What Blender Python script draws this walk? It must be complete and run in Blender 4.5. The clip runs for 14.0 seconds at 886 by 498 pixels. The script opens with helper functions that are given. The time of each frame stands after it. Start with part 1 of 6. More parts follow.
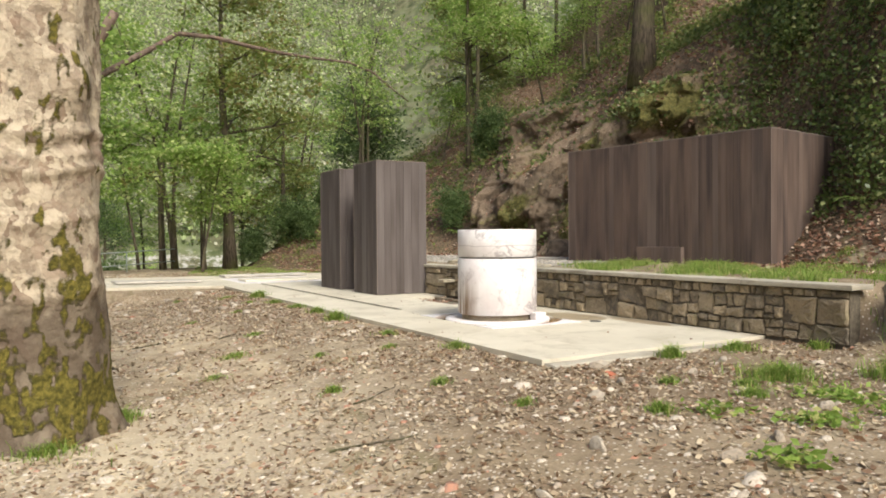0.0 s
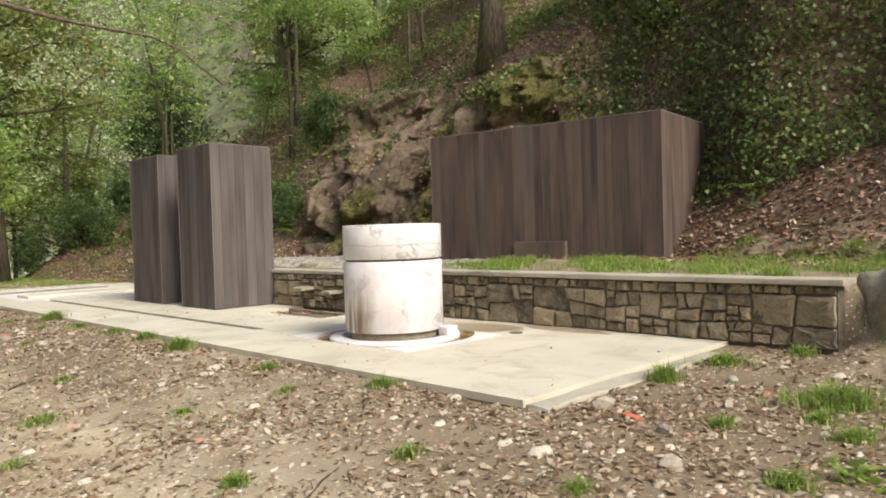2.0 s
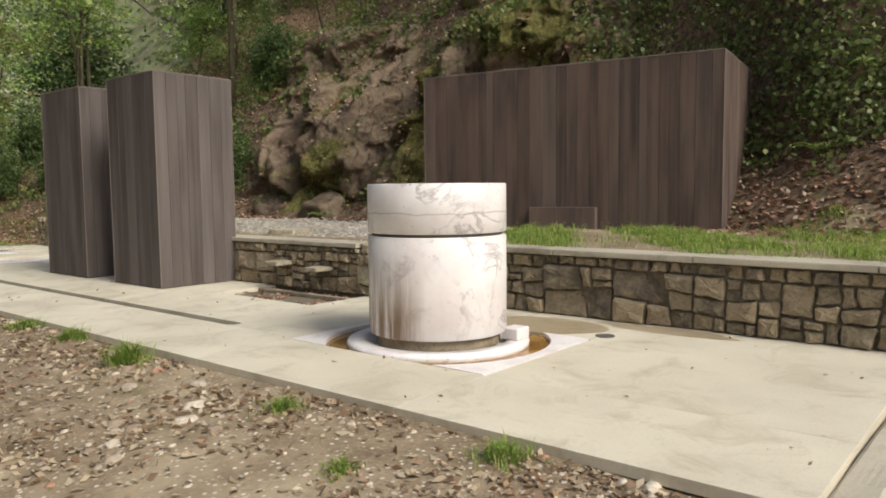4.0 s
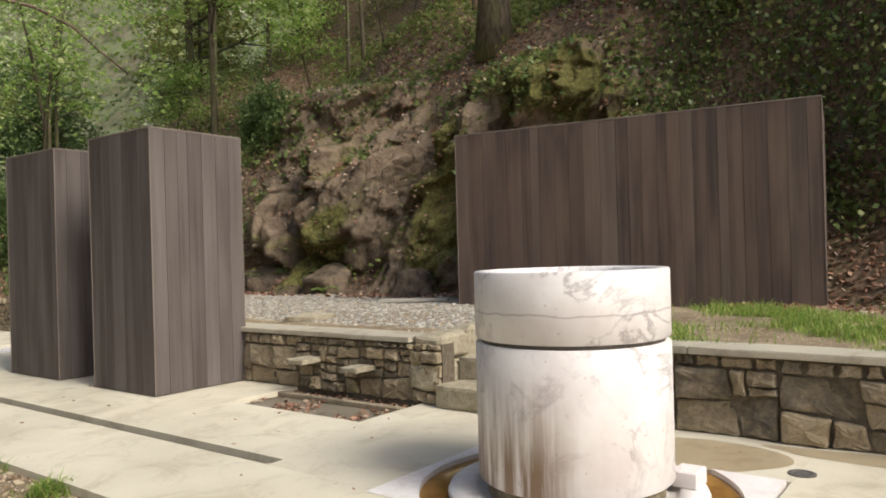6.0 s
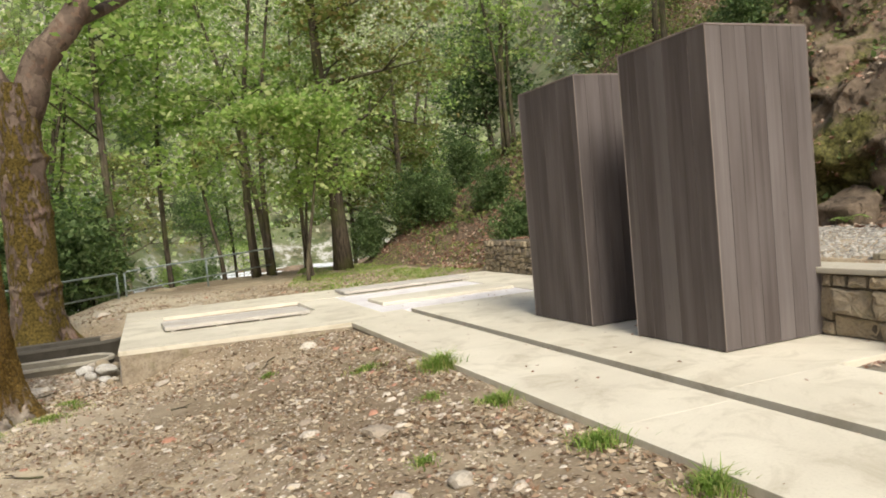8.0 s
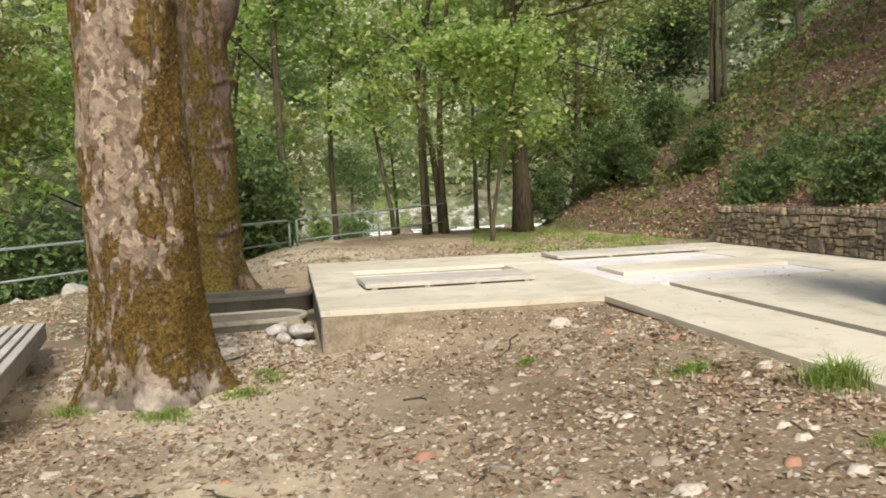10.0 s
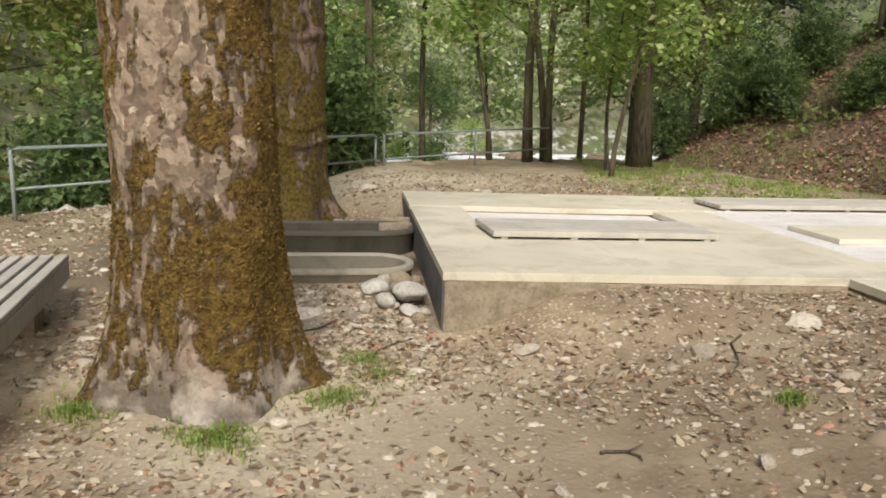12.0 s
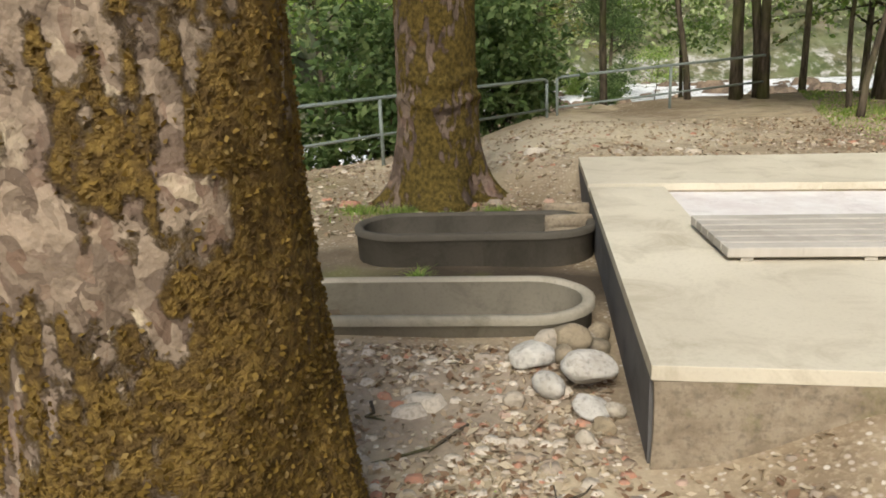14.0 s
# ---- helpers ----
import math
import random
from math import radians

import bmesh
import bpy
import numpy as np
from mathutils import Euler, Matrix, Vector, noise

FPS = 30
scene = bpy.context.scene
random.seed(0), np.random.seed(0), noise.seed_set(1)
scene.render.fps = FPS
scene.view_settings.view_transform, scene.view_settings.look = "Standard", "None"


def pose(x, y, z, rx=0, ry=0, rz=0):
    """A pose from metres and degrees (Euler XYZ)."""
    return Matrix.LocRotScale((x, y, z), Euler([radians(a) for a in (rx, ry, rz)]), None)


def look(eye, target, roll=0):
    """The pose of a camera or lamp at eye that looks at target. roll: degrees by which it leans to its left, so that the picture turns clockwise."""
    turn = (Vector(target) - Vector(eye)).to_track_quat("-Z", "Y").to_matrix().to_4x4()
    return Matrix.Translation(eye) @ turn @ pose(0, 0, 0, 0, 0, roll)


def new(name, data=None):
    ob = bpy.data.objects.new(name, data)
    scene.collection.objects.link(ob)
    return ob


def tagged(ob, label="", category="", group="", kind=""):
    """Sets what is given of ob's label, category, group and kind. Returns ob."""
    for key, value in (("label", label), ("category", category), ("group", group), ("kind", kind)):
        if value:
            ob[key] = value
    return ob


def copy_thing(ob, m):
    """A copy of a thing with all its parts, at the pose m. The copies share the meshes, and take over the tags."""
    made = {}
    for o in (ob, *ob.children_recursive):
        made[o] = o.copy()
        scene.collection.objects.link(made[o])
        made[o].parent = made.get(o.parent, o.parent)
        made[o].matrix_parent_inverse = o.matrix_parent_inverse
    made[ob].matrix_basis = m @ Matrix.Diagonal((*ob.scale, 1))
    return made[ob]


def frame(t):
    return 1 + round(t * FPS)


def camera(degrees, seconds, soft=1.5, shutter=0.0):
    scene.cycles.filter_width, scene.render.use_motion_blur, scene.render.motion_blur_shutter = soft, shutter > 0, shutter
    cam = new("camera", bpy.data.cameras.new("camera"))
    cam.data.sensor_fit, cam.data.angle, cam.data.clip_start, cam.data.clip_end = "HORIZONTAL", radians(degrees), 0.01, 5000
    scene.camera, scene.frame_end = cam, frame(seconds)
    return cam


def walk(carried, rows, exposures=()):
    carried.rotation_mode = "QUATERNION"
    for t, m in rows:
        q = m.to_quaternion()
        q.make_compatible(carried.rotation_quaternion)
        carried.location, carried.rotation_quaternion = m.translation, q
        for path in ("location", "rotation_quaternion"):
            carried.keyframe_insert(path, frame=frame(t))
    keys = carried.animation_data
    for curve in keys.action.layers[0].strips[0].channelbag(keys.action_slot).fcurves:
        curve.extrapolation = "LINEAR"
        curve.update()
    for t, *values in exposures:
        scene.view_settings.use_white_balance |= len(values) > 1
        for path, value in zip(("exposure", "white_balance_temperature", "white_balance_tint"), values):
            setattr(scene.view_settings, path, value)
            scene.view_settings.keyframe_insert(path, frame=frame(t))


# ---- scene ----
cam = camera(62.0, 14.0, soft=1.8)
PATH = [
    (0, (0.013, 0.021, 1.489), (0.996, 1.762, 1.457), -0.4),
    (0.5, (0.011, 0.554, 1.46), (1.011, 2.286, 1.413), -1.1),
    (1, (0.077, 1.034, 1.478), (1.182, 2.7, 1.43), 1.9),
    (1.5, (0.195, 1.627, 1.496), (1.523, 3.123, 1.47), -0.3),
    (2, (0.319, 2.285, 1.489), (1.728, 3.704, 1.443), -1.7),
    (2.2, (0.366, 2.561, 1.501), (1.795, 3.958, 1.426), 1.9),
    (4.3, (1.338, 4.954, 1.54), (2.888, 6.208, 1.386), -0.7),
    (4.5, (1.418, 5.118, 1.544), (2.971, 6.373, 1.427), -0.9),
    (5, (1.633, 5.567, 1.622), (3.168, 6.848, 1.565), -0.5),
    (5.5, (1.76, 6.036, 1.677), (3.315, 7.293, 1.709), -3.7),
    (6, (1.866, 6.417, 1.703), (3.466, 7.617, 1.708), -1.6),
    (6.5, (1.985, 6.924, 1.693), (3.599, 8.105, 1.669), -0.9),
    (7, (1.966, 7.382, 1.672), (3.305, 8.864, 1.575), -0.4),
    (7.5, (1.78, 7.814, 1.715), (2.806, 9.521, 1.527), 0.6),
    (8, (1.661, 8.293, 1.69), (2.407, 10.146, 1.591), -5.1),
    (8.5, (1.584, 8.761, 1.653), (2.347, 10.608, 1.587), -0.6),
    (9, (1.366, 9.277, 1.576), (2.028, 11.163, 1.491), 0.4),
    (9.2, (1.292, 9.592, 1.556), (1.871, 11.504, 1.451), -2.5),
    (11.3, (0.763, 12.166, 1.438), (0.95, 14.134, 1.133), 2.5),
    (11.5, (0.739, 12.345, 1.437), (0.968, 14.306, 1.113), 3.4),
    (12, (0.753, 12.939, 1.431), (0.972, 14.892, 1.063), 1.5),
    (12.5, (0.753, 13.558, 1.452), (0.806, 15.52, 1.067), -1.6),
    (13, (0.795, 14.087, 1.451), (0.688, 16.034, 1.006), -3.0),
    (13.5, (0.908, 14.622, 1.51), (0.688, 16.542, 0.998), -5.8),
    (14, (0.891, 15.063, 1.511), (0.628, 16.974, 0.981), -2.5),
]
EXPOSURES = [(0, 0.5), (1.5, 0.5), (2.2, 0.45), (4.3, 0.12), (5, 0.1), (6, 0.32), (6.5, 0.36), (7, 0.42), (7.5, 0.5), (9, 0.52), (11.3, 0.45), (12.5, 0.28), (13.5, 0.3), (14, 0.32)]
walk(cam, [(t, look(eye, target, roll)) for t, eye, target, roll in PATH], EXPOSURES)

# ---- world, sun, exposure ----
SUN_EL, SUN_AZ = radians(44), radians(184)   # azimuth clockwise from +y
world = bpy.data.worlds.new("sky")
scene.world = world
world.use_nodes = True
wn = world.node_tree.nodes
sky = wn.new("ShaderNodeTexSky")
sky.sky_type, sky.sun_disc = "NISHITA", False
sky.sun_elevation, sky.sun_rotation = SUN_EL, SUN_AZ
sky.air_density, sky.dust_density, sky.ozone_density = 1.0, 4.0, 1.0
wn["Background"].inputs["Strength"].default_value = 0.14
world.node_tree.links.new(sky.outputs[0], wn["Background"].inputs["Color"])
sun_data = bpy.data.lights.new("sun", "SUN")
sun_data.energy, sun_data.angle, sun_data.color = 2.7, radians(24), (0.98, 0.975, 0.90)
sun = new("sun", sun_data)
sun.matrix_world = look((0, 0, 30), (-math.sin(SUN_AZ) * math.cos(SUN_EL), -math.cos(SUN_AZ) * math.cos(SUN_EL), 30 - math.sin(SUN_EL)))


# ---- materials ----
class Mat:
    """A node material: small helpers to chain textures."""

    def __init__(self, name, rough=0.8, metal=0.0, spec=0.3):
        self.m = bpy.data.materials.new(name)
        self.m.use_nodes = True
        self.t = self.m.node_tree
        self.b = self.t.nodes["Principled BSDF"]
        self.b.inputs["Roughness"].default_value = rough
        self.b.inputs["Metallic"].default_value = metal
        self.b.inputs["Specular IOR Level"].default_value = spec
        self.co = self.t.nodes.new("ShaderNodeTexCoord").outputs["Object"]

    def node(self, kind, **ins):
        n = self.t.nodes.new(kind)
        for k, v in ins.items():
            self.put(n.inputs[k.replace("_", " ")], v)
        return n

    def put(self, sock, v):
        if isinstance(v, bpy.types.NodeSocket):
            self.t.links.new(v, sock)
        else:
            sock.default_value = v

    def scaled(self, sx, sy, sz, shift=None):
        n = self.node("ShaderNodeMapping", Vector=self.co, Scale=(sx, sy, sz))
        if shift is not None:
            self.put(n.inputs["Location"], shift)
        return n.outputs[0]

    def noise(self, scale, detail=5.0, rough=0.55, vec=None, warp=0.0):
        n = self.node("ShaderNodeTexNoise", Vector=vec or self.co, Scale=scale, Detail=detail, Roughness=rough, Distortion=warp)
        return n.outputs[0]

    def voronoi(self, scale, feature="F1", out=0, vec=None):
        n = self.node("ShaderNodeTexVoronoi", Vector=vec or self.co, Scale=scale)
        n.feature = feature
        return n.outputs[out]

    def ramp(self, fac, lo, hi, a=(0, 0, 0), b=(1, 1, 1)):
        n = self.node("ShaderNodeValToRGB", Fac=fac)
        e = n.color_ramp.elements
        e[0].position, e[1].position = lo, hi
        e[0].color, e[1].color = (*a, 1), (*b, 1)
        return n.outputs[0]

    def mix(self, fac, a, b, blend="MIX"):
        n = self.t.nodes.new("ShaderNodeMix")
        n.data_type, n.blend_type = "RGBA", blend
        for i, v in ((0, fac), (6, a), (7, b)):
            if isinstance(v, tuple):
                v = (*v, 1.0)
            self.put(n.inputs[i], v)
        return n.outputs[2]

    def math(self, op, a, b=0.5):
        n = self.t.nodes.new("ShaderNodeMath")
        n.operation = op
        self.put(n.inputs[0], a)
        self.put(n.inputs[1], b)
        return n.outputs[0]

    def axis(self, which, vec=None):
        n = self.node("ShaderNodeSeparateXYZ", Vector=vec or self.co)
        return n.outputs[which]

    def rnd(self):
        return self.node("ShaderNodeObjectInfo").outputs["Random"]

    def island(self):
        return self.node("ShaderNodeNewGeometry").outputs["Random Per Island"]

    def up(self):
        return self.axis("Z", self.node("ShaderNodeNewGeometry").outputs["Normal"])

    def done(self, colour, bump=None, strength=0.4, dist=0.01, rough=None):
        self.put(self.b.inputs["Base Color"], colour if not isinstance(colour, tuple) else (*colour, 1.0))
        if bump is not None:
            n = self.node("ShaderNodeBump", Strength=strength, Distance=dist, Height=bump)
            self.t.links.new(n.outputs[0], self.b.inputs["Normal"])
        if rough is not None:
            self.put(self.b.inputs["Roughness"], rough)
        return self.m


def soil_material():
    k = Mat("soil", 0.95, spec=0.1)
    x = k.axis("X")
    big, mid, fine = k.noise(0.55, 4), k.noise(3.2, 6), k.noise(38, 5)
    stones = k.voronoi(34)
    tint = k.voronoi(34, out=1)
    c = k.mix(k.ramp(big, 0.40, 0.60), (0.27, 0.205, 0.13), (0.50, 0.41, 0.275))
    c = k.mix(k.math("MULTIPLY", k.ramp(mid, 0.42, 0.68), 0.75), c, (0.15, 0.105, 0.068))
    c = k.mix(k.math("MULTIPLY", k.ramp(fine, 0.48, 0.72), 0.6), c, (0.50, 0.41, 0.28))
    verge = k.ramp(k.math("ADD", k.math("MULTIPLY", x, 0.25), k.math("MULTIPLY", k.noise(0.7, 5), 0.9)), 0.95, 1.35)
    c = k.mix(k.math("MULTIPLY", verge, 0.4), c, (0.12, 0.085, 0.055))
    chip = k.math("MULTIPLY", k.ramp(stones, 0.25, 0.42, (1, 1, 1), (0, 0, 0)), k.ramp(k.axis("X", tint), 0.55, 0.6))
    c = k.mix(chip, c, k.mix(k.axis("Y", tint), (0.24, 0.15, 0.09), (0.62, 0.56, 0.46)))
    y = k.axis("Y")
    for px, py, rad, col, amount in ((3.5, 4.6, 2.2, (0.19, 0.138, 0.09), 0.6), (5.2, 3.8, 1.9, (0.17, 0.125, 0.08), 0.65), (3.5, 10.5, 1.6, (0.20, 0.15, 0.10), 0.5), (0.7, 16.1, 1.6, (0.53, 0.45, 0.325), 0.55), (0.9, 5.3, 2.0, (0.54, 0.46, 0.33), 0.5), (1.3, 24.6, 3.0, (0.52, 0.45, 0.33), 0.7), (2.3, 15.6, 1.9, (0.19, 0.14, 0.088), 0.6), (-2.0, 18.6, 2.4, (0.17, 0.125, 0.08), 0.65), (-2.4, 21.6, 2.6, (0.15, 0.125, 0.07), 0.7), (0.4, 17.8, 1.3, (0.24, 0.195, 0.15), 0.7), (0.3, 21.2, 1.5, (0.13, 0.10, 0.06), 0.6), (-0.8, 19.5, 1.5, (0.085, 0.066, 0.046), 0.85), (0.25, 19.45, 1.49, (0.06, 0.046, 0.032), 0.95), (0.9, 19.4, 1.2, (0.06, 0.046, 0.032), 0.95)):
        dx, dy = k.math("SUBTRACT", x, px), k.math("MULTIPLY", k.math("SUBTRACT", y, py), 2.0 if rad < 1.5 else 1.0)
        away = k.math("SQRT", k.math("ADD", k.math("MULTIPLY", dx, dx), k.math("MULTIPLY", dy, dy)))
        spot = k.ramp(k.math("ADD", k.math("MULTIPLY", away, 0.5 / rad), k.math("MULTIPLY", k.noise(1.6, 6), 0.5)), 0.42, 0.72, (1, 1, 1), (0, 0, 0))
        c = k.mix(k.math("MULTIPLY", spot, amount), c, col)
    moss = k.ramp(k.noise(0.8, 6, 0.65), 0.60, 0.70)
    c = k.mix(k.math("MULTIPLY", moss, 0.45), c, (0.12, 0.14, 0.035))
    litter = k.mix(k.ramp(k.noise(14, 6), 0.4, 0.65), (0.07, 0.052, 0.036), (0.22, 0.15, 0.10))
    green = k.math("MULTIPLY", k.ramp(k.noise(1.1, 7, 0.7), 0.50, 0.68), k.ramp(k.noise(11, 6, 0.7), 0.42, 0.6))
    litter = k.mix(k.math("MULTIPLY", green, 0.8), litter, (0.085, 0.095, 0.028))
    back = k.math("MINIMUM", k.math("MAXIMUM", k.math("MULTIPLY", k.math("SUBTRACT", y, 18.0), 0.3), 0.0), 3.0)
    hill = k.math("GREATER_THAN", k.math("ADD", k.math("ADD", x, back), k.math("MULTIPLY", k.noise(0.9, 6), 2.0)), 11.6)
    c = k.mix(hill, c, litter)
    far = k.math("GREATER_THAN", k.axis("Y"), 33.0)
    wild = k.mix(k.ramp(k.noise(0.5, 7, 0.65), 0.42, 0.58), (0.05, 0.06, 0.025), (0.16, 0.135, 0.09))
    wild = k.mix(k.math("MULTIPLY", k.ramp(k.noise(0.25, 7, 0.6), 0.40, 0.60), 0.7), wild, (0.13, 0.16, 0.07))
    shore = k.ramp(k.math("ADD", k.axis("Z"), k.math("MULTIPLY", k.noise(0.6, 5), 1.2)), 0.0, 0.9, (1, 1, 1), (0.12, 0.12, 0.12))
    wild = k.mix(k.math("MULTIPLY", k.ramp(k.noise(0.8, 8, 0.7), 0.50, 0.60), shore), wild, (0.40, 0.385, 0.345))
    c = k.mix(far, c, wild)
    h = k.math("ADD", k.math("MULTIPLY", stones, -0.5), k.math("ADD", fine, k.math("MULTIPLY", mid, 1.5)))
    return k.done(c, h, 0.5, 0.012)


def concrete_material(name, a, b, stain, rough=0.75):
    k = Mat(name, rough, spec=0.25)
    shift = k.node("ShaderNodeCombineXYZ", X=k.math("MULTIPLY", k.rnd(), 40.0)).outputs[0]
    vec = k.scaled(1, 1, 1, shift)
    c = k.mix(k.ramp(k.noise(1.1, 5, vec=vec), 0.35, 0.65), a, b)
    c = k.mix(k.math("MULTIPLY", k.ramp(k.noise(2.2, 8, 0.7, vec=vec, warp=0.9), 0.50, 0.70), 0.7), c, stain)
    c = k.mix(k.math("MULTIPLY", k.ramp(k.noise(60, 3, vec=vec), 0.5, 0.75), 0.25), c, stain)
    c = k.mix(k.math("MULTIPLY", k.rnd(), 0.16), c, stain)
    h = k.math("ADD", k.noise(90, 3, vec=vec), k.math("MULTIPLY", k.noise(7, 4, vec=vec), 1.2))
    return k.done(c, h, 0.18, 0.006)


def timber_material(name, dark, mid, pale, spread=0.6):
    k = Mat(name, 0.82, spec=0.2)
    shift = k.node("ShaderNodeCombineXYZ", X=k.math("MULTIPLY", k.rnd(), 60.0), Z=k.math("MULTIPLY", k.rnd(), 23.0)).outputs[0]
    streak = k.noise(1.0, 7, 0.6, vec=k.scaled(15, 15, 0.55, shift))
    broad = k.noise(1.0, 4, 0.5, vec=k.scaled(2.2, 2.2, 0.5, shift))
    c = k.mix(k.ramp(broad, 0.36, 0.64), dark, mid)
    c = k.mix(k.math("MULTIPLY", k.ramp(streak, 0.42, 0.74), 0.36), c, pale)
    r = k.math("FRACT", k.math("MULTIPLY", k.rnd(), 7.31), 0)
    c = k.mix(k.math("MULTIPLY", r, spread * 0.75), c, dark)
    c = k.mix(k.math("MULTIPLY", k.ramp(k.rnd(), 0.7, 1.0), spread * 0.5), c, pale)
    fine = k.noise(1.0, 5, 0.6, vec=k.scaled(70, 70, 2.0, shift))
    c = k.mix(k.math("MULTIPLY", k.ramp(fine, 0.45, 0.7), 0.15), c, dark)
    knots = k.ramp(k.voronoi(1.0, vec=k.scaled(11, 11, 2.6, shift)), 0.04, 0.10, (1, 1, 1), (0, 0, 0))
    c = k.mix(k.math("MULTIPLY", knots, 0.2), c, (0.03, 0.02, 0.016))
    return k.done(c, k.math("ADD", streak, fine), 0.3, 0.003)


def marble_material(name, runs=1.0, tone=1.0):
    k = Mat(name, 0.42, spec=0.4)
    veins = k.ramp(k.math("ABSOLUTE", k.math("SUBTRACT", k.noise(1.9, 8, 0.6, warp=1.2), 0.5)), 0.0, 0.03, (1, 1, 1), (0, 0, 0))
    patch = k.ramp(k.noise(2.4, 5), 0.42, 0.6)
    vein = k.math("MULTIPLY", veins, patch)
    c = k.mix(k.ramp(k.noise(4.0, 5), 0.35, 0.7), (0.79 * tone, 0.76 * tone, 0.74 * tone), (0.68 * tone, 0.62 * tone, 0.605 * tone))
    c = k.mix(k.math("MULTIPLY", vein, 0.3 + 0.55 * runs), c, (0.33, 0.29, 0.29))
    z = k.axis("Z")
    run = k.noise(1.0, 6, 0.6, vec=k.scaled(13, 13, 0.9))
    low = k.ramp(z, 0.22, 0.72, (1, 1, 1), (0, 0, 0))
    rust = k.math("MULTIPLY", k.math("MULTIPLY", k.ramp(run, 0.40, 0.56), low), k.ramp(k.math("ADD", k.math("ADD", k.math("MULTIPLY", k.axis("X"), 0.58), k.math("MULTIPLY", k.axis("Y"), -0.82)), 0.5), 0.26, 0.46, (1, 1, 1), (0.04, 0.04, 0.04)))
    c = k.mix(k.math("MULTIPLY", rust, 0.92 * runs), c, (0.19, 0.11, 0.05))
    rim = k.math("MULTIPLY", k.ramp(z, 1.03, 1.12), k.ramp(k.noise(16, 6, 0.65), 0.38, 0.52))
    c = k.mix(k.math("MULTIPLY", rim, 0.8), c, (0.36, 0.24, 0.19))
    wav = k.math("ADD", z, k.math("MULTIPLY", k.noise(2.6, 4), 0.09))
    line = k.ramp(k.math("ABSOLUTE", k.math("SUBTRACT", wav, 1.025)), 0.002, 0.006, (1, 1, 1), (0, 0, 0))
    c = k.mix(k.math("MULTIPLY", line, 0.65), c, (0.30, 0.26, 0.26))
    spots = k.math("MULTIPLY", k.ramp(k.noise(30, 3), 0.66, 0.72), 0.5)
    c = k.mix(spots, c, (0.35, 0.26, 0.2))
    return k.done(c, k.noise(40, 4), 0.1, 0.004)


def stone_material(name, a, b, c3, moss=0.25):
    k = Mat(name, 0.9, spec=0.2)
    r = k.rnd()
    shift = k.node("ShaderNodeCombineXYZ", X=k.math("MULTIPLY", r, 50.0), Y=k.math("MULTIPLY", r, 31.0)).outputs[0]
    vec = k.scaled(1, 1, 1, shift)
    c = k.mix(r, a, b)
    c = k.mix(k.math("MULTIPLY", k.ramp(k.noise(9, 7, 0.65, vec=vec), 0.42, 0.66), 0.7), c, c3)
    c = k.mix(k.math("MULTIPLY", k.ramp(k.noise(45, 5, vec=vec), 0.5, 0.7), 0.4), c, (0.06, 0.05, 0.045))
    c = k.mix(k.math("MULTIPLY", k.ramp(k.noise(3.2, 6, 0.7, vec=vec), 0.56, 0.68), moss), c, (0.13, 0.13, 0.03))
    h = k.math("ADD", k.noise(22, 7, 0.65, vec=vec), k.noise(6, 3, vec=vec))
    return k.done(c, h, 0.6, 0.02)


def rock_material():
    k = Mat("rock", 0.92, spec=0.15)
    n1, n2 = k.noise(0.8, 8, 0.62, warp=0.4), k.noise(4.5, 8, 0.68)
    c = k.mix(k.ramp(n1, 0.36, 0.60), (0.085, 0.066, 0.048), (0.235, 0.172, 0.118))
    c = k.mix(k.math("MULTIPLY", k.ramp(n2, 0.42, 0.68), 0.6), c, (0.31, 0.235, 0.165))
    c = k.mix(k.math("MULTIPLY", k.ramp(k.noise(14, 8, 0.7), 0.48, 0.68), 0.5), c, (0.085, 0.066, 0.048))
    strata = k.noise(1.0, 7, 0.65, vec=k.scaled(1.6, 1.3, 0.6))
    crack = k.ramp(k.math("ABSOLUTE", k.math("SUBTRACT", strata, 0.5)), 0.0, 0.008, (1, 1, 1), (0, 0, 0))
    c = k.mix(k.math("MULTIPLY", crack, 0.55), c, (0.035, 0.028, 0.02))
    att = k.t.nodes.new("ShaderNodeAttribute")
    att.attribute_name = "mossiness"
    grown = k.math("ADD", att.outputs["Fac"], k.math("MULTIPLY", k.up(), 0.18))
    mossy = k.ramp(k.math("ADD", grown, k.math("MULTIPLY", k.math("SUBTRACT", k.noise(5, 8, 0.75), 0.5), 1.5)), 0.38, 0.72)
    moss = k.mix(k.ramp(k.noise(18, 5, 0.65), 0.38, 0.62), (0.058, 0.06, 0.016), (0.175, 0.165, 0.045))
    c = k.mix(k.math("MULTIPLY", mossy, 0.88), c, moss)
    h = k.math("ADD", k.math("MULTIPLY", n1, 2.0), k.math("ADD", k.math("ADD", n2, k.math("MULTIPLY", k.noise(30, 6, 0.7), 0.35)), k.math("MULTIPLY", crack, -0.5)))
    return k.done(c, h, 1.0, 0.09)


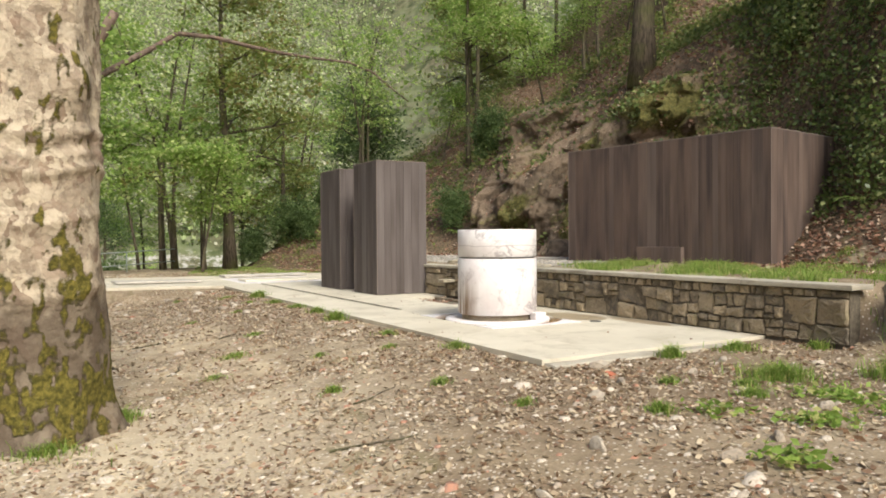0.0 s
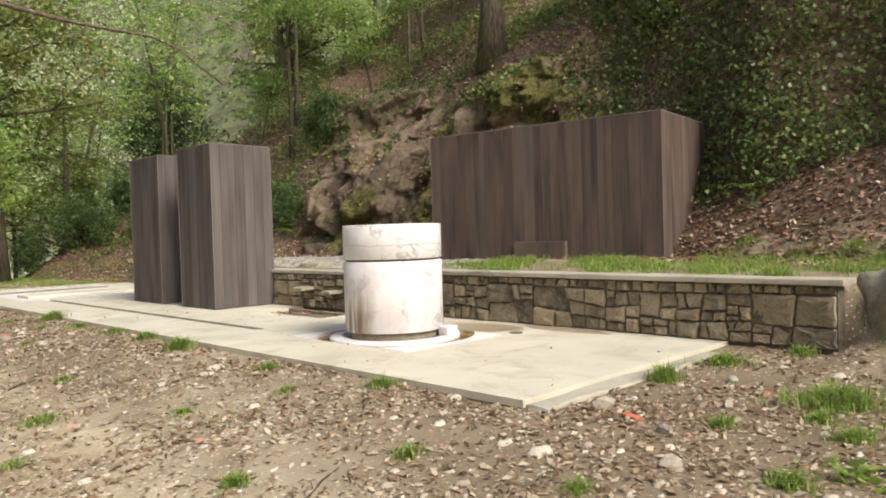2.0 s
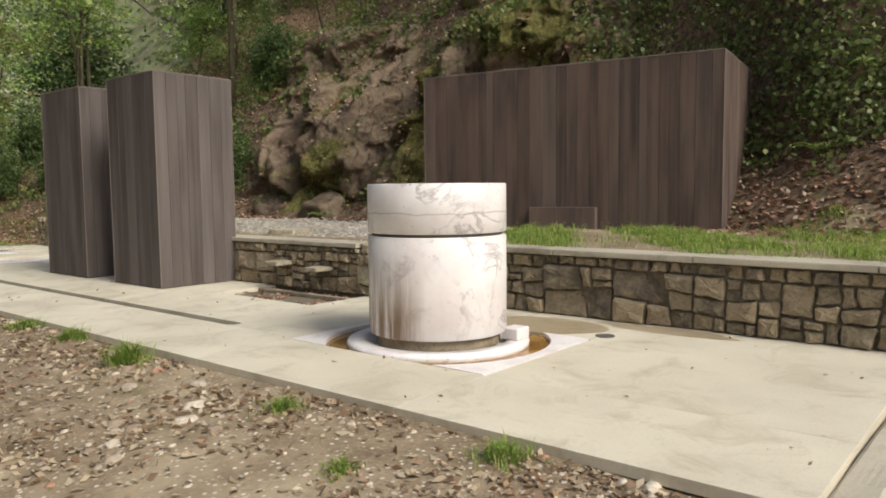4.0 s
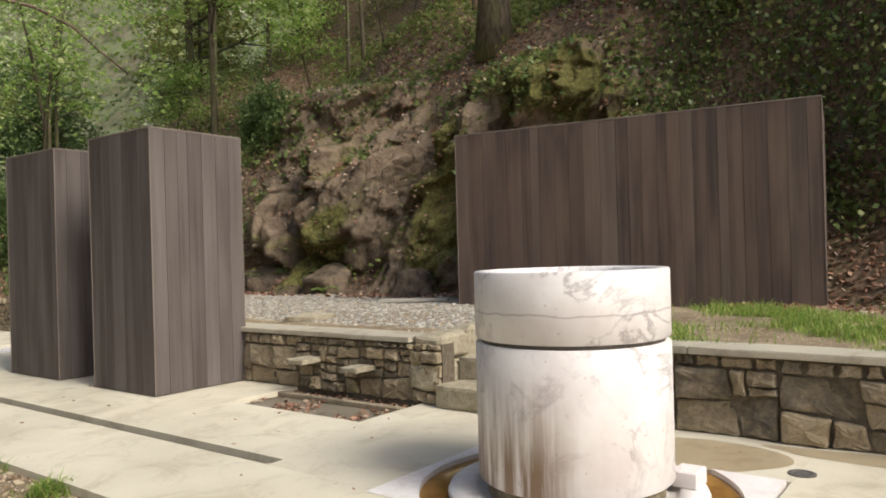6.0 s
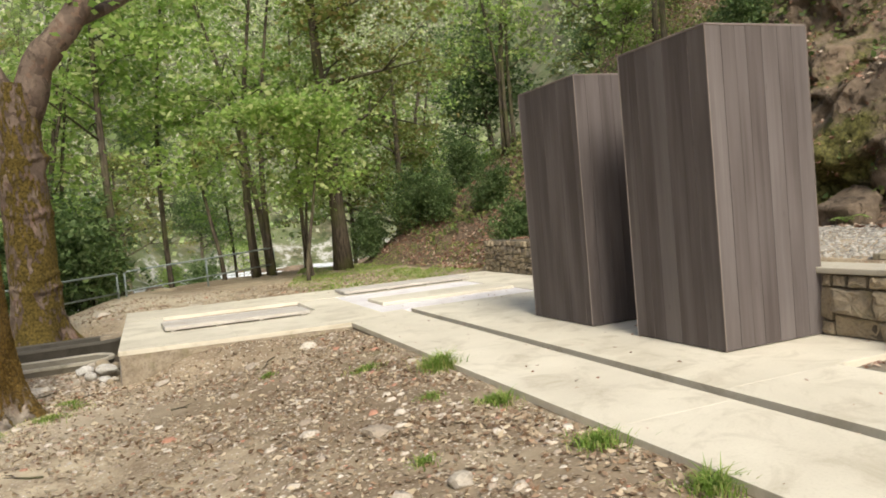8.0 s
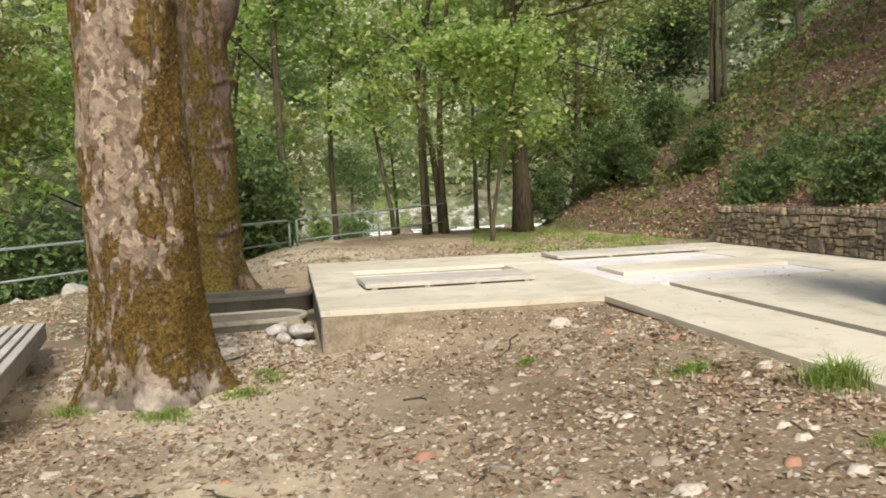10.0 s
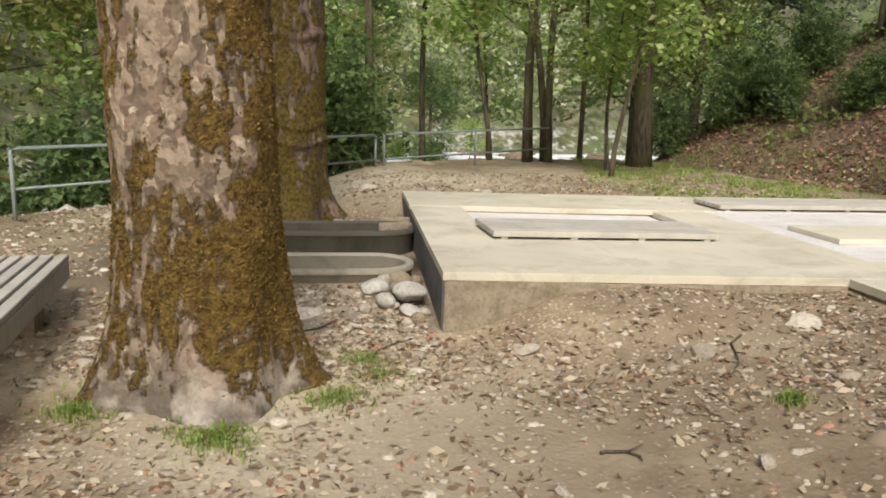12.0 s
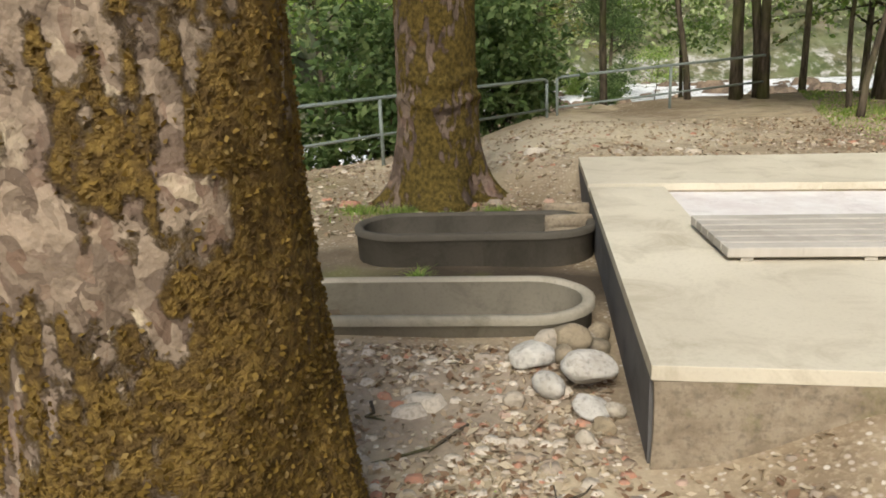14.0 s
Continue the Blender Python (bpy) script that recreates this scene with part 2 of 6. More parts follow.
def plane_bark_material(name, lo, hi, flake, foot_z, foot_a, foot_b, mossy_a, mossy_b, pale=1.0):
    k = Mat(name, 0.88, spec=0.2)
    z = k.axis("Z")
    warp = k.mix(0.22, k.co, k.node("ShaderNodeTexNoise", Vector=k.co, Scale=5.0, Detail=4.0).outputs[1])
    flakes = k.node("ShaderNodeTexVoronoi", Vector=k.node("ShaderNodeMapping", Vector=warp, Scale=flake).outputs[0], Scale=1.0)
    tone = k.axis("X", flakes.outputs[1])
    c = k.mix(k.ramp(tone, 0.2, 0.8), lo, hi)
    c = k.mix(k.math("MULTIPLY", k.ramp(k.axis("Y", flakes.outputs[1]), 0.90, 0.95), k.math("MULTIPLY", k.ramp(k.noise(26, 5), 0.40, 0.52), pale)), c, (0.50, 0.415, 0.29))
    c = k.mix(k.math("MULTIPLY", k.ramp(k.axis("Z", flakes.outputs[1]), 0.84, 0.88), 0.7), c, (0.17, 0.105, 0.07))
    small = k.node("ShaderNodeTexVoronoi", Vector=k.node("ShaderNodeMapping", Vector=warp, Scale=(flake[0] * 2.3, flake[1] * 2.3, flake[2] * 2.3)).outputs[0], Scale=1.0)
    c = k.mix(k.math("MULTIPLY", k.ramp(k.axis("X", small.outputs[1]), 0.5, 0.9), 0.5), c, k.mix(k.axis("Y", small.outputs[1]), lo, hi))
    rims = k.ramp(k.voronoi(1.0, "DISTANCE_TO_EDGE", vec=k.node("ShaderNodeMapping", Vector=warp, Scale=flake).outputs[0]), 0.0, 0.09, (1, 1, 1), (0, 0, 0))
    c = k.mix(k.math("MULTIPLY", rims, 0.14), c, (0.10, 0.075, 0.055))
    c = k.mix(k.math("MULTIPLY", k.ramp(k.noise(9, 7, 0.65), 0.48, 0.66), 0.6), c, (0.13, 0.095, 0.07))
    pinkish = k.math("MULTIPLY", k.ramp(k.noise(2.6, 6), 0.55, 0.7), 0.2)
    c = k.mix(pinkish, c, (0.40, 0.24, 0.19))
    foot = k.math("MULTIPLY", k.ramp(k.math("MULTIPLY", k.math("ADD", z, k.math("MULTIPLY", k.noise(4, 6), 0.7)), 0.4), 0.4 * foot_z - 0.05, 0.4 * foot_z + 0.05, (1, 1, 1), (0, 0, 0)), 0.85)
    c = k.mix(foot, c, k.mix(k.ramp(k.noise(3.5, 6), 0.46, 0.6), foot_a, foot_b))
    att = k.t.nodes.new("ShaderNodeAttribute")
    att.attribute_name = "mossiness"
    moss = k.ramp(k.math("ADD", att.outputs["Fac"], k.math("MULTIPLY", k.math("SUBTRACT", k.noise(9, 8, 0.75), 0.5), 1.9)), 0.40, 0.62)
    mc = k.mix(k.ramp(k.noise(26, 5), 0.38, 0.62), mossy_a, mossy_b)
    c = k.mix(moss, c, mc)
    h = k.math("ADD", k.math("MULTIPLY", tone, 0.7), k.math("ADD", k.math("MULTIPLY", moss, k.noise(70, 4)), k.math("MULTIPLY", k.noise(16, 6), 0.9)))
    return k.done(c, h, 1.0, 0.03)


def bark_material(name, a, b, moss=0.5):
    k = Mat(name, 0.92, spec=0.12)
    c = k.mix(k.ramp(k.noise(1.0, 6, vec=k.scaled(22, 22, 4)), 0.36, 0.64), a, b)
    c = k.mix(k.math("MULTIPLY", k.ramp(k.noise(1.4, 6), 0.45, 0.62), moss), c, (0.10, 0.115, 0.03))
    return k.done(c, k.noise(1.0, 6, vec=k.scaled(30, 30, 6)), 0.8, 0.02)


def leaf_material(name, a, b, c3=None, thru=0.5, rough=0.55):
    k = Mat(name, rough, spec=0.3)
    i = k.island()
    c = k.mix(i, a, b)
    if c3:
        c = k.mix(k.ramp(k.math("FRACT", k.math("MULTIPLY", i, 17.3), 0), 0.75, 0.8), c, c3)
    k.done(c)
    tr = k.node("ShaderNodeBsdfTranslucent", Color=c)
    mixer = k.node("ShaderNodeMixShader", Fac=thru)
    k.t.links.new(k.b.outputs[0], mixer.inputs[1])
    k.t.links.new(tr.outputs[0], mixer.inputs[2])
    k.t.links.new(mixer.outputs[0], k.t.nodes["Material Output"].inputs[0])
    return k.m


def plain_material(name, a, b, rough, metal=0.0, scale=20.0, spec=0.3, strength=0.2):
    k = Mat(name, rough, metal, spec)
    n = k.noise(scale, 6, 0.6)
    return k.done(k.mix(k.ramp(n, 0.35, 0.68), a, b), n, strength, 0.005)


SOIL = soil_material()
CONCRETE = concrete_material("pale_concrete", (0.64, 0.585, 0.465), (0.54, 0.49, 0.385), (0.36, 0.31, 0.22))
ROUGH_CONCRETE = stone_material("rough_concrete", (0.36, 0.29, 0.20), (0.30, 0.25, 0.18), (0.16, 0.12, 0.08), 0.55)
GREY_RENDER = concrete_material("grey_render", (0.16, 0.15, 0.145), (0.12, 0.115, 0.11), (0.07, 0.065, 0.06), 0.85)
WET_CONCRETE = concrete_material("damp_concrete", (0.22, 0.19, 0.14), (0.16, 0.135, 0.10), (0.07, 0.055, 0.04), 0.55)
COPING = concrete_material("coping_stone", (0.46, 0.42, 0.33), (0.38, 0.34, 0.27), (0.20, 0.17, 0.12))
TIMBER = timber_material("dark_timber", (0.070, 0.056, 0.050), (0.122, 0.102, 0.094), (0.205, 0.180, 0.170))
RED_TIMBER = timber_material("brown_timber", (0.060, 0.044, 0.039), (0.150, 0.102, 0.077), (0.215, 0.168, 0.140))
EDGE_TIMBER = timber_material("worn_edge_timber", (0.13, 0.102, 0.087), (0.19, 0.155, 0.135), (0.27, 0.23, 0.205), 0.3)
GREY_TIMBER = timber_material("grey_timber", (0.34, 0.31, 0.265), (0.46, 0.425, 0.37), (0.60, 0.56, 0.50), 0.3)
MARBLE = marble_material("stained_marble", 1.0, 0.93)
WHITE_MARBLE = marble_material("white_marble", 0.12)
WALL_STONE = stone_material("wall_stone", (0.115, 0.098, 0.077), (0.33, 0.262, 0.168), (0.34, 0.275, 0.185), 0.3)
STEP_STONE = stone_material("step_stone", (0.34, 0.30, 0.22), (0.42, 0.37, 0.27), (0.22, 0.18, 0.12), 0.4)
PEBBLE = stone_material("pebble", (0.27, 0.22, 0.165), (0.49, 0.435, 0.35), (0.42, 0.36, 0.28), 0.0)
WHITE_COBBLE = stone_material("white_cobble", (0.44, 0.41, 0.36), (0.54, 0.515, 0.465), (0.34, 0.305, 0.25), 0.15)
MORTAR = plain_material("dark_mortar", (0.075, 0.062, 0.046), (0.17, 0.14, 0.10), 0.95, scale=18)
ROCK = rock_material()
PLANE_BARK = plane_bark_material("plane_bark", (0.13, 0.094, 0.066), (0.32, 0.248, 0.178), (29, 29, 17), 0.5, (0.15, 0.125, 0.10), (0.47, 0.42, 0.35), (0.095, 0.058, 0.018), (0.215, 0.138, 0.036))
CREAM_BARK = plane_bark_material("cream_plane_bark", (0.30, 0.238, 0.168), (0.47, 0.395, 0.288), (19, 19, 13), 1.38, (0.085, 0.062, 0.042), (0.19, 0.15, 0.105), (0.075, 0.068, 0.014), (0.20, 0.165, 0.035))
BROWN_BARK = plane_bark_material("brown_plane_bark", (0.085, 0.06, 0.045), (0.19, 0.14, 0.105), (13, 13, 8), 0.3, (0.09, 0.07, 0.05), (0.24, 0.19, 0.14), (0.07, 0.05, 0.012), (0.17, 0.12, 0.028), 0.15)
BARK = bark_material("dark_bark", (0.045, 0.036, 0.026), (0.13, 0.105, 0.075))
PALE_BARK = bark_material("pale_bark", (0.40, 0.38, 0.33), (0.58, 0.55, 0.48), 0.15)
LEAF_SPRING = leaf_material("spring_leaf", (0.20, 0.325, 0.065), (0.37, 0.49, 0.125), (0.50, 0.55, 0.23), 0.55)
LEAF_OAK = leaf_material("oak_leaf", (0.14, 0.18, 0.04), (0.25, 0.28, 0.07), (0.30, 0.25, 0.09), 0.55)
LEAF_DARK = leaf_material("laurel_leaf", (0.055, 0.095, 0.03), (0.14, 0.21, 0.065), (0.20, 0.26, 0.10), 0.4)
LEAF_IVY = leaf_material("ivy_leaf", (0.075, 0.115, 0.035), (0.17, 0.225, 0.065), (0.27, 0.29, 0.11), 0.4, 0.38)
LEAF_SCRUB = leaf_material("scrub_leaf", (0.10, 0.14, 0.04), (0.24, 0.29, 0.085), (0.33, 0.31, 0.12), 0.45)
# distant foliage: valley haze is mixed into this paler, greyer colour
LEAF_FAR_HAZY = leaf_material("hazy_far_leaf", (0.30, 0.40, 0.15), (0.50, 0.55, 0.28), (0.60, 0.58, 0.44), 0.45)
LEAF_DEAD = leaf_material("dead_leaf", (0.18, 0.085, 0.055), (0.38, 0.22, 0.145), (0.54, 0.42, 0.31), 0.2)
LEAF_CHIP = leaf_material("leaf_chip", (0.27, 0.19, 0.115), (0.56, 0.47, 0.33), (0.22, 0.135, 0.08), 0.2)
LEAF_BROWN = leaf_material("brown_leaf", (0.12, 0.075, 0.045), (0.33, 0.22, 0.135), (0.46, 0.36, 0.24), 0.2)
GRASS = leaf_material("grass_blade", (0.16, 0.26, 0.045), (0.31, 0.43, 0.09), (0.46, 0.46, 0.17), 0.5)
MOSS = leaf_material("moss", (0.105, 0.064, 0.014), (0.25, 0.16, 0.034), None, 0.3)
GALVANISED = plain_material("galvanised_steel", (0.16, 0.19, 0.17), (0.26, 0.29, 0.27), 0.6, 0.3, 60)
BRICK_RED = plain_material("red_tile_shard", (0.45, 0.13, 0.07), (0.55, 0.2, 0.11), 0.85, scale=30)
IRON = plain_material("dull_iron", (0.10, 0.095, 0.085), (0.2, 0.18, 0.16), 0.6, 0.5, 50)


def water_material(name, colour, rough, bump_scale, strength):
    k = Mat(name, rough, spec=0.5)
    n = k.noise(bump_scale, 4)
    return k.done(k.mix(k.ramp(k.noise(bump_scale * 0.5, 5), 0.35, 0.65), colour[0], colour[1]), n, strength, 0.02)


RUST_WATER = water_material("rusty_water", ((0.16, 0.075, 0.018), (0.42, 0.23, 0.06)), 0.08, 5.0, 0.02)
k = Mat("river_water", 0.12, spec=0.5)
rap = k.math("MULTIPLY", k.ramp(k.noise(0.7, 9, 0.75, warp=0.8), 0.38, 0.50), k.ramp(k.math("MULTIPLY", k.axis("Y"), 0.02), 0.68, 0.8))
RIVER = k.done(k.mix(rap, k.mix(k.noise(0.8, 4), (0.045, 0.05, 0.035), (0.09, 0.095, 0.07)), (0.80, 0.81, 0.80)), k.noise(1.4, 7), 1.0, 0.25, k.ramp(rap, 0.0, 1.0, (0.1, 0.1, 0.1), (0.7, 0.7, 0.7)))


# ---- builders ----
def part(name, bm, material, parent=None, label=""):
    me = bpy.data.meshes.new(name)
    bm.to_mesh(me)
    bm.free()
    me.materials.append(material)
    ob = new(name, me)
    if parent is not None:
        ob.parent = parent
    if label:
        ob["label"] = label
    return ob


def thing(name, m, label, category, group="", kind=""):
    ob = new(name)
    ob.empty_display_size = 0.1
    ob.matrix_basis = m
    return tagged(ob, label, category, group, kind)


def smooth_faces(ob):
    ob.data.polygons.foreach_set("use_smooth", [True] * len(ob.data.polygons))
    return ob


def add_box(bm, x0, x1, y0, y1, z0, z1):
    vs = [bm.verts.new((x, y, z)) for x in (x0, x1) for y in (y0, y1) for z in (z0, z1)]
    for f in ((0, 1, 3, 2), (4, 6, 7, 5), (0, 4, 5, 1), (2, 3, 7, 6), (0, 2, 6, 4), (1, 5, 7, 3)):
        bm.faces.new([vs[i] for i in f])
    return vs


def box(x0, x1, y0, y1, z0, z1, bevel=0.0, seg=1):
    bm = bmesh.new()
    add_box(bm, x0, x1, y0, y1, z0, z1)
    if bevel:
        bmesh.ops.bevel(bm, geom=bm.edges[:], offset=bevel, segments=seg, affect="EDGES")
    bmesh.ops.recalc_face_normals(bm, faces=bm.faces[:])
    return bm


def rough_block(x0, x1, y0, y1, z0, z1, amp=0.012, cuts=4, seed=0, bevel=0.02):
    """A hewn block with uneven faces and worn edges."""
    bm = bmesh.new()
    add_box(bm, x0, x1, y0, y1, z0, z1)
    bmesh.ops.recalc_face_normals(bm, faces=bm.faces[:])
    bmesh.ops.subdivide_edges(bm, edges=bm.edges[:], cuts=cuts, use_grid_fill=True)
    c = Vector(((x0 + x1) / 2, (y0 + y1) / 2, (z0 + z1) / 2))
    half = Vector(((x1 - x0) / 2, (y1 - y0) / 2, (z1 - z0) / 2))
    for v in bm.verts:
        q = v.co - c
        near = sum(abs(abs(q[i]) - half[i]) < 1e-5 for i in range(3))
        v.co += noise.noise_vector(v.co * 5 + Vector((seed * 3.7, 0, 0))) * amp
        if near > 1:
            v.co -= Vector([math.copysign(bevel, q[i]) if abs(abs(q[i]) - half[i]) < 1e-5 else 0 for i in range(3)]) * 0.6
    return bm


def lathe(profile, seg=64, cx=0.0, cy=0.0):
    """A closed body of revolution from (radius, z) pairs."""
    bm = bmesh.new()
    rings = []
    for r, z in profile:
        rings.append([bm.verts.new((cx + r * math.cos(2 * math.pi * i / seg), cy + r * math.sin(2 * math.pi * i / seg), z)) for i in range(seg)])
    for a, b in zip(rings, rings[1:]):
        for i in range(seg):
            bm.faces.new((a[i], a[(i + 1) % seg], b[(i + 1) % seg], b[i]))
    bm.faces.new(rings[0][::-1])
    bm.faces.new(rings[-1])
    return bm


def tube(bm, pts, radii, seg=8):
    """A tapered tube along points, closed at both ends."""
    rings = []
    for i, p in enumerate(pts):
        p = Vector(p)
        d = Vector(pts[min(i + 1, len(pts) - 1)]) - Vector(pts[max(i - 1, 0)])
        d.normalize()
        side = d.cross(Vector((0.31, 0.95, 0.05)) if abs(d.z) > 0.6 else Vector((0, 0, 1))).normalized()
        over = d.cross(side)
        rings.append([bm.verts.new(p + (side * math.cos(2 * math.pi * k / seg) + over * math.sin(2 * math.pi * k / seg)) * radii[i]) for k in range(seg)])
    for a, b in zip(rings, rings[1:]):
        for k in range(seg):
            bm.faces.new((a[k], a[(k + 1) % seg], b[(k + 1) % seg], b[k]))
    bm.faces.new(rings[0][::-1])
    bm.faces.new(rings[-1])


def array_mesh(name, verts, faces, material):
    """A mesh from numpy arrays: verts n x 3, faces m x 3 or m x 4."""
    me = bpy.data.meshes.new(name)
    me.vertices.add(len(verts))
    me.vertices.foreach_set("co", np.asarray(verts, np.float32).ravel())
    k = faces.shape[1]
    me.loops.add(faces.size)
    me.loops.foreach_set("vertex_index", faces.astype(np.int32).ravel())
    me.polygons.add(len(faces))
    me.polygons.foreach_set("loop_start", np.arange(0, faces.size, k, dtype=np.int32))
    me.update(calc_edges=True)
    me.materials.append(material)
    return me


def leaf_cards(centres, size, rng, flat=0.5, narrow=0.6):
    """A bent diamond leaf at each centre: verts and faces. flat: 1 lies level, 0 turns any way."""
    n = len(centres)
    a = rng.normal(size=(n, 3))
    a[:, 2] *= 1 - flat
    a /= np.linalg.norm(a, axis=1)[:, None] + 1e-9
    b = rng.normal(size=(n, 3))
    b[:, 2] *= 1 - flat
    b -= a * (a * b).sum(1)[:, None]
    b /= np.linalg.norm(b, axis=1)[:, None] + 1e-9
    c = np.cross(a, b)
    s = (size * rng.uniform(0.6, 1.35, n))[:, None]
    v = np.stack([centres - a * s, centres - b * s * narrow + c * s * 0.18, centres + a * s, centres + b * s * narrow + c * s * 0.18], 1)
    f = np.arange(4 * n).reshape(n, 4)
    return v.reshape(-1, 3), f


def smoothstep(t):
    t = np.clip(t, 0, 1)
    return t * t * (3 - 2 * t)


def fbm(x, y, scale, seed, octaves=4):
    """Soft sum-of-sines unevenness for the ground."""
    r = np.random.default_rng(seed)
    out = np.zeros_like(x)
    for o in range(octaves):
        for _ in range(3):
            a = r.uniform(0, 2 * math.pi)
            k = 2 * math.pi / scale * 2 ** o * r.uniform(0.7, 1.3)
            out += np.sin((x * math.cos(a) + y * math.sin(a)) * k + r.uniform(0, 6.28)) / 2 ** o / 3
    return out


# ---- the lie of the land ----
SLAB_Z = 0.39
TERRACE_Z = 0.98


def toe(y):
    """Where the wooded hill begins, in x."""
    return np.interp(y, [-20, 2, 5, 8, 12, 17, 20, 23, 25, 27, 29, 32, 40, 60, 120], [9.5, 8.8, 9.6, 10.9, 11.3, 11.2, 9.9, 9.4, 9.0, 8.5, 7.9, 8.0, 12, 22, 50])


def bank_foot(y):
    """How far behind the toe the ivy-clad bank rises."""
    return np.interp(y, [-6, 1, 3, 5.4, 7, 8.5, 10], [4.0, 3.6, 3.2, 2.4, 1.2, 1.5, 1.6])


def land(x, y):
    x, y = np.asarray(x, float), np.asarray(y, float)
    start = np.interp(y, [0, 10, 14, 17], [0.4, 0.4, 1.0, 1.2])
    z = 0.02 + 0.32 * smoothstep((x - start) / 3.1)
    z += (0.34 - z) * smoothstep((y - 21.6) / 1.0) * smoothstep((x + 0.6) / 1.8)
    z += 0.05 * smoothstep((y - 17) / 2) * (x < 2)
    z += 0.21 * smoothstep((y - 16.5) / 0.85) * smoothstep((x - 1.35) / 0.8) * (1 - smoothstep((x - 2.2) / 1.6)) * (y < 17.7)
    z += 0.018 * fbm(x, y, 2.6, 5, 3)
    # the upper terrace and the bank at its near end
    edge = np.where(y > 16.1, 8.4, np.where((y > 9.42) & (y < 10.2), 7.95, np.where(y > 10.1, 7.06, 7.22)))
    hard = (x > edge).astype(float)
    soft = smoothstep((x - 6.4) / 2.4)
    mixy = smoothstep((y - 4.15) / 0.3)
    lift = (soft * (1 - mixy) + hard * mixy) * (1 - smoothstep((y - 22.2) / 0.9))
    z += (TERRACE_Z + 0.012 * fbm(x, y, 1.7, 8, 3) - z) * lift
    # under the platform
    inside = ((x > 4.13) & (x < 7.03) & (y > 5.42) & (y < 22.15)) | ((x > 1.4) & (x < 4.2) & (y > 17.6) & (y < 22.15)) | ((x > 6.9) & (x < 8.3) & (y > 16.15) & (y < 22.15))
    inside |= (y > 9.42) & (y < 10.2) & (x > 6.9) & (x < 7.95)
    z = np.where(inside, 0.0, z)
    z += 0.09 * smoothstep((y - 17.75) / 0.4) * (1 - smoothstep((y - 18.5) / 0.3)) * (x < 1.05) * (x > -1.6)
    z = np.where((np.abs(x - 0.35) < 0.66) & ((np.abs(y - 18.72) < 0.2) | (np.abs(y - 20.15) < 0.2)), -0.3, z)
    # the valley beyond the railing
    d = (x - 1.0) * -0.78 + (y - 26.9) * 0.63
    d = np.maximum(d, (y - 30.2) * 0.9)
    z = z - 3.4 * smoothstep((d - 0.3) / 5.0)
    far = 13 + 34 * smoothstep((x + 14) / 22)
    z = z + 0.62 * np.maximum(0, d - far) * np.minimum(1, np.maximum(0, d - far) / 12 + 0.3) + 0.5 * fbm(x, y, 17, 3, 3) * smoothstep((d - far) / 10)
    # the wooded hill
    u = x - toe(y)
    pos = np.maximum(u, 0)
    scarp = smoothstep((y - 10.0) / 1.5) * (1 - smoothstep((y - 18.0) / 3.0)) * np.interp(y, [10, 12, 14.5, 18], [3.0, 3.3, 3.0, 2.0])
    h = 0.66 * pos + scarp * smoothstep((pos - 0.85) / 1.5)
    h += (1 - smoothstep((y - 10.0) / 1.5)) * 3.6 * smoothstep((pos - bank_foot(y)) / 1.5) * smoothstep((y + 6.0) / 8.0)
    h += (0.16 * fbm(x, y, 2.9, 11, 4) + 0.5 * fbm(x, y, 12, 12, 2)) * smoothstep(pos / 2.5)
    h += (9.0 * smoothstep((pos - 14) / 20))
    return z + h


def land_at(x, y):
    return float(land(np.array([x]), np.array([y]))[0])


def steps_of(*spans):
    out = []
    for a, b, s in spans:
        out.append(np.arange(a, b, s))
    return np.concatenate(out + [np.array([spans[-1][1]])])


gx = steps_of((-160, -14, 6), (-14, -4, 0.5), (-4, 14.5, 0.13), (14.5, 30, 0.45), (30, 160, 6))
gy = steps_of((-90, -4, 5), (-4, 23, 0.13), (23, 34, 0.3), (34, 64, 0.9), (64, 260, 7))
GX, GY = np.meshgrid(gx, gy, indexing="ij")
GZ = land(GX, GY)
idx = np.arange(GX.size).reshape(GX.shape)
quads = np.stack([idx[:-1, :-1], idx[1:, :-1], idx[1:, 1:], idx[:-1, 1:]], -1).reshape(-1, 4)
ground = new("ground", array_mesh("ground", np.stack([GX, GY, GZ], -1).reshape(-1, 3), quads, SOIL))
smooth_faces(ground)
tagged(ground, "trodden stony soil rising to a leaf-strewn hill", "ground", kind="structure")

bm = bmesh.new()
vs = [bm.verts.new(p) for p in ((-90, 10, -2.45), (30, 10, -2.45), (40, 110, -2.45), (-90, 110, -2.45))]
bm.faces.new(vs)
water = part("water", bm, RIVER)
tagged(water, "dark green river below the railing", "river", kind="structure")

# ---- concrete platform ----
platform = thing("pavement", pose(0, 0, 0), "pale yellowish concrete platform with shallow channels", "platform", kind="structure")
body = bmesh.new()
for r in ((4.02, 7.12, 5.32, 16.0), (4.02, 8.3, 16.0, 22.26), (1.285, 4.02, 17.455, 19.3), (1.285, 4.02, 20.85, 22.26), (1.285, 1.82, 19.3, 20.85), (3.95, 4.02, 19.3, 20.85)):
    add_box(body, *r, -0.25, 0.333)
part("platform_base", body, ROUGH_CONCRETE, platform, "rough stained concrete base")
part("footing", rough_block(4.0, 6.62, 5.10, 5.30, 0.0, 0.368, 0.022, 6, 2), COPING, platform, "broken concrete footing")
part("side_render", box(1.262, 1.285, 17.47, 22.26, -0.2, 0.334), GREY_RENDER, platform, "dark grey rendered side")
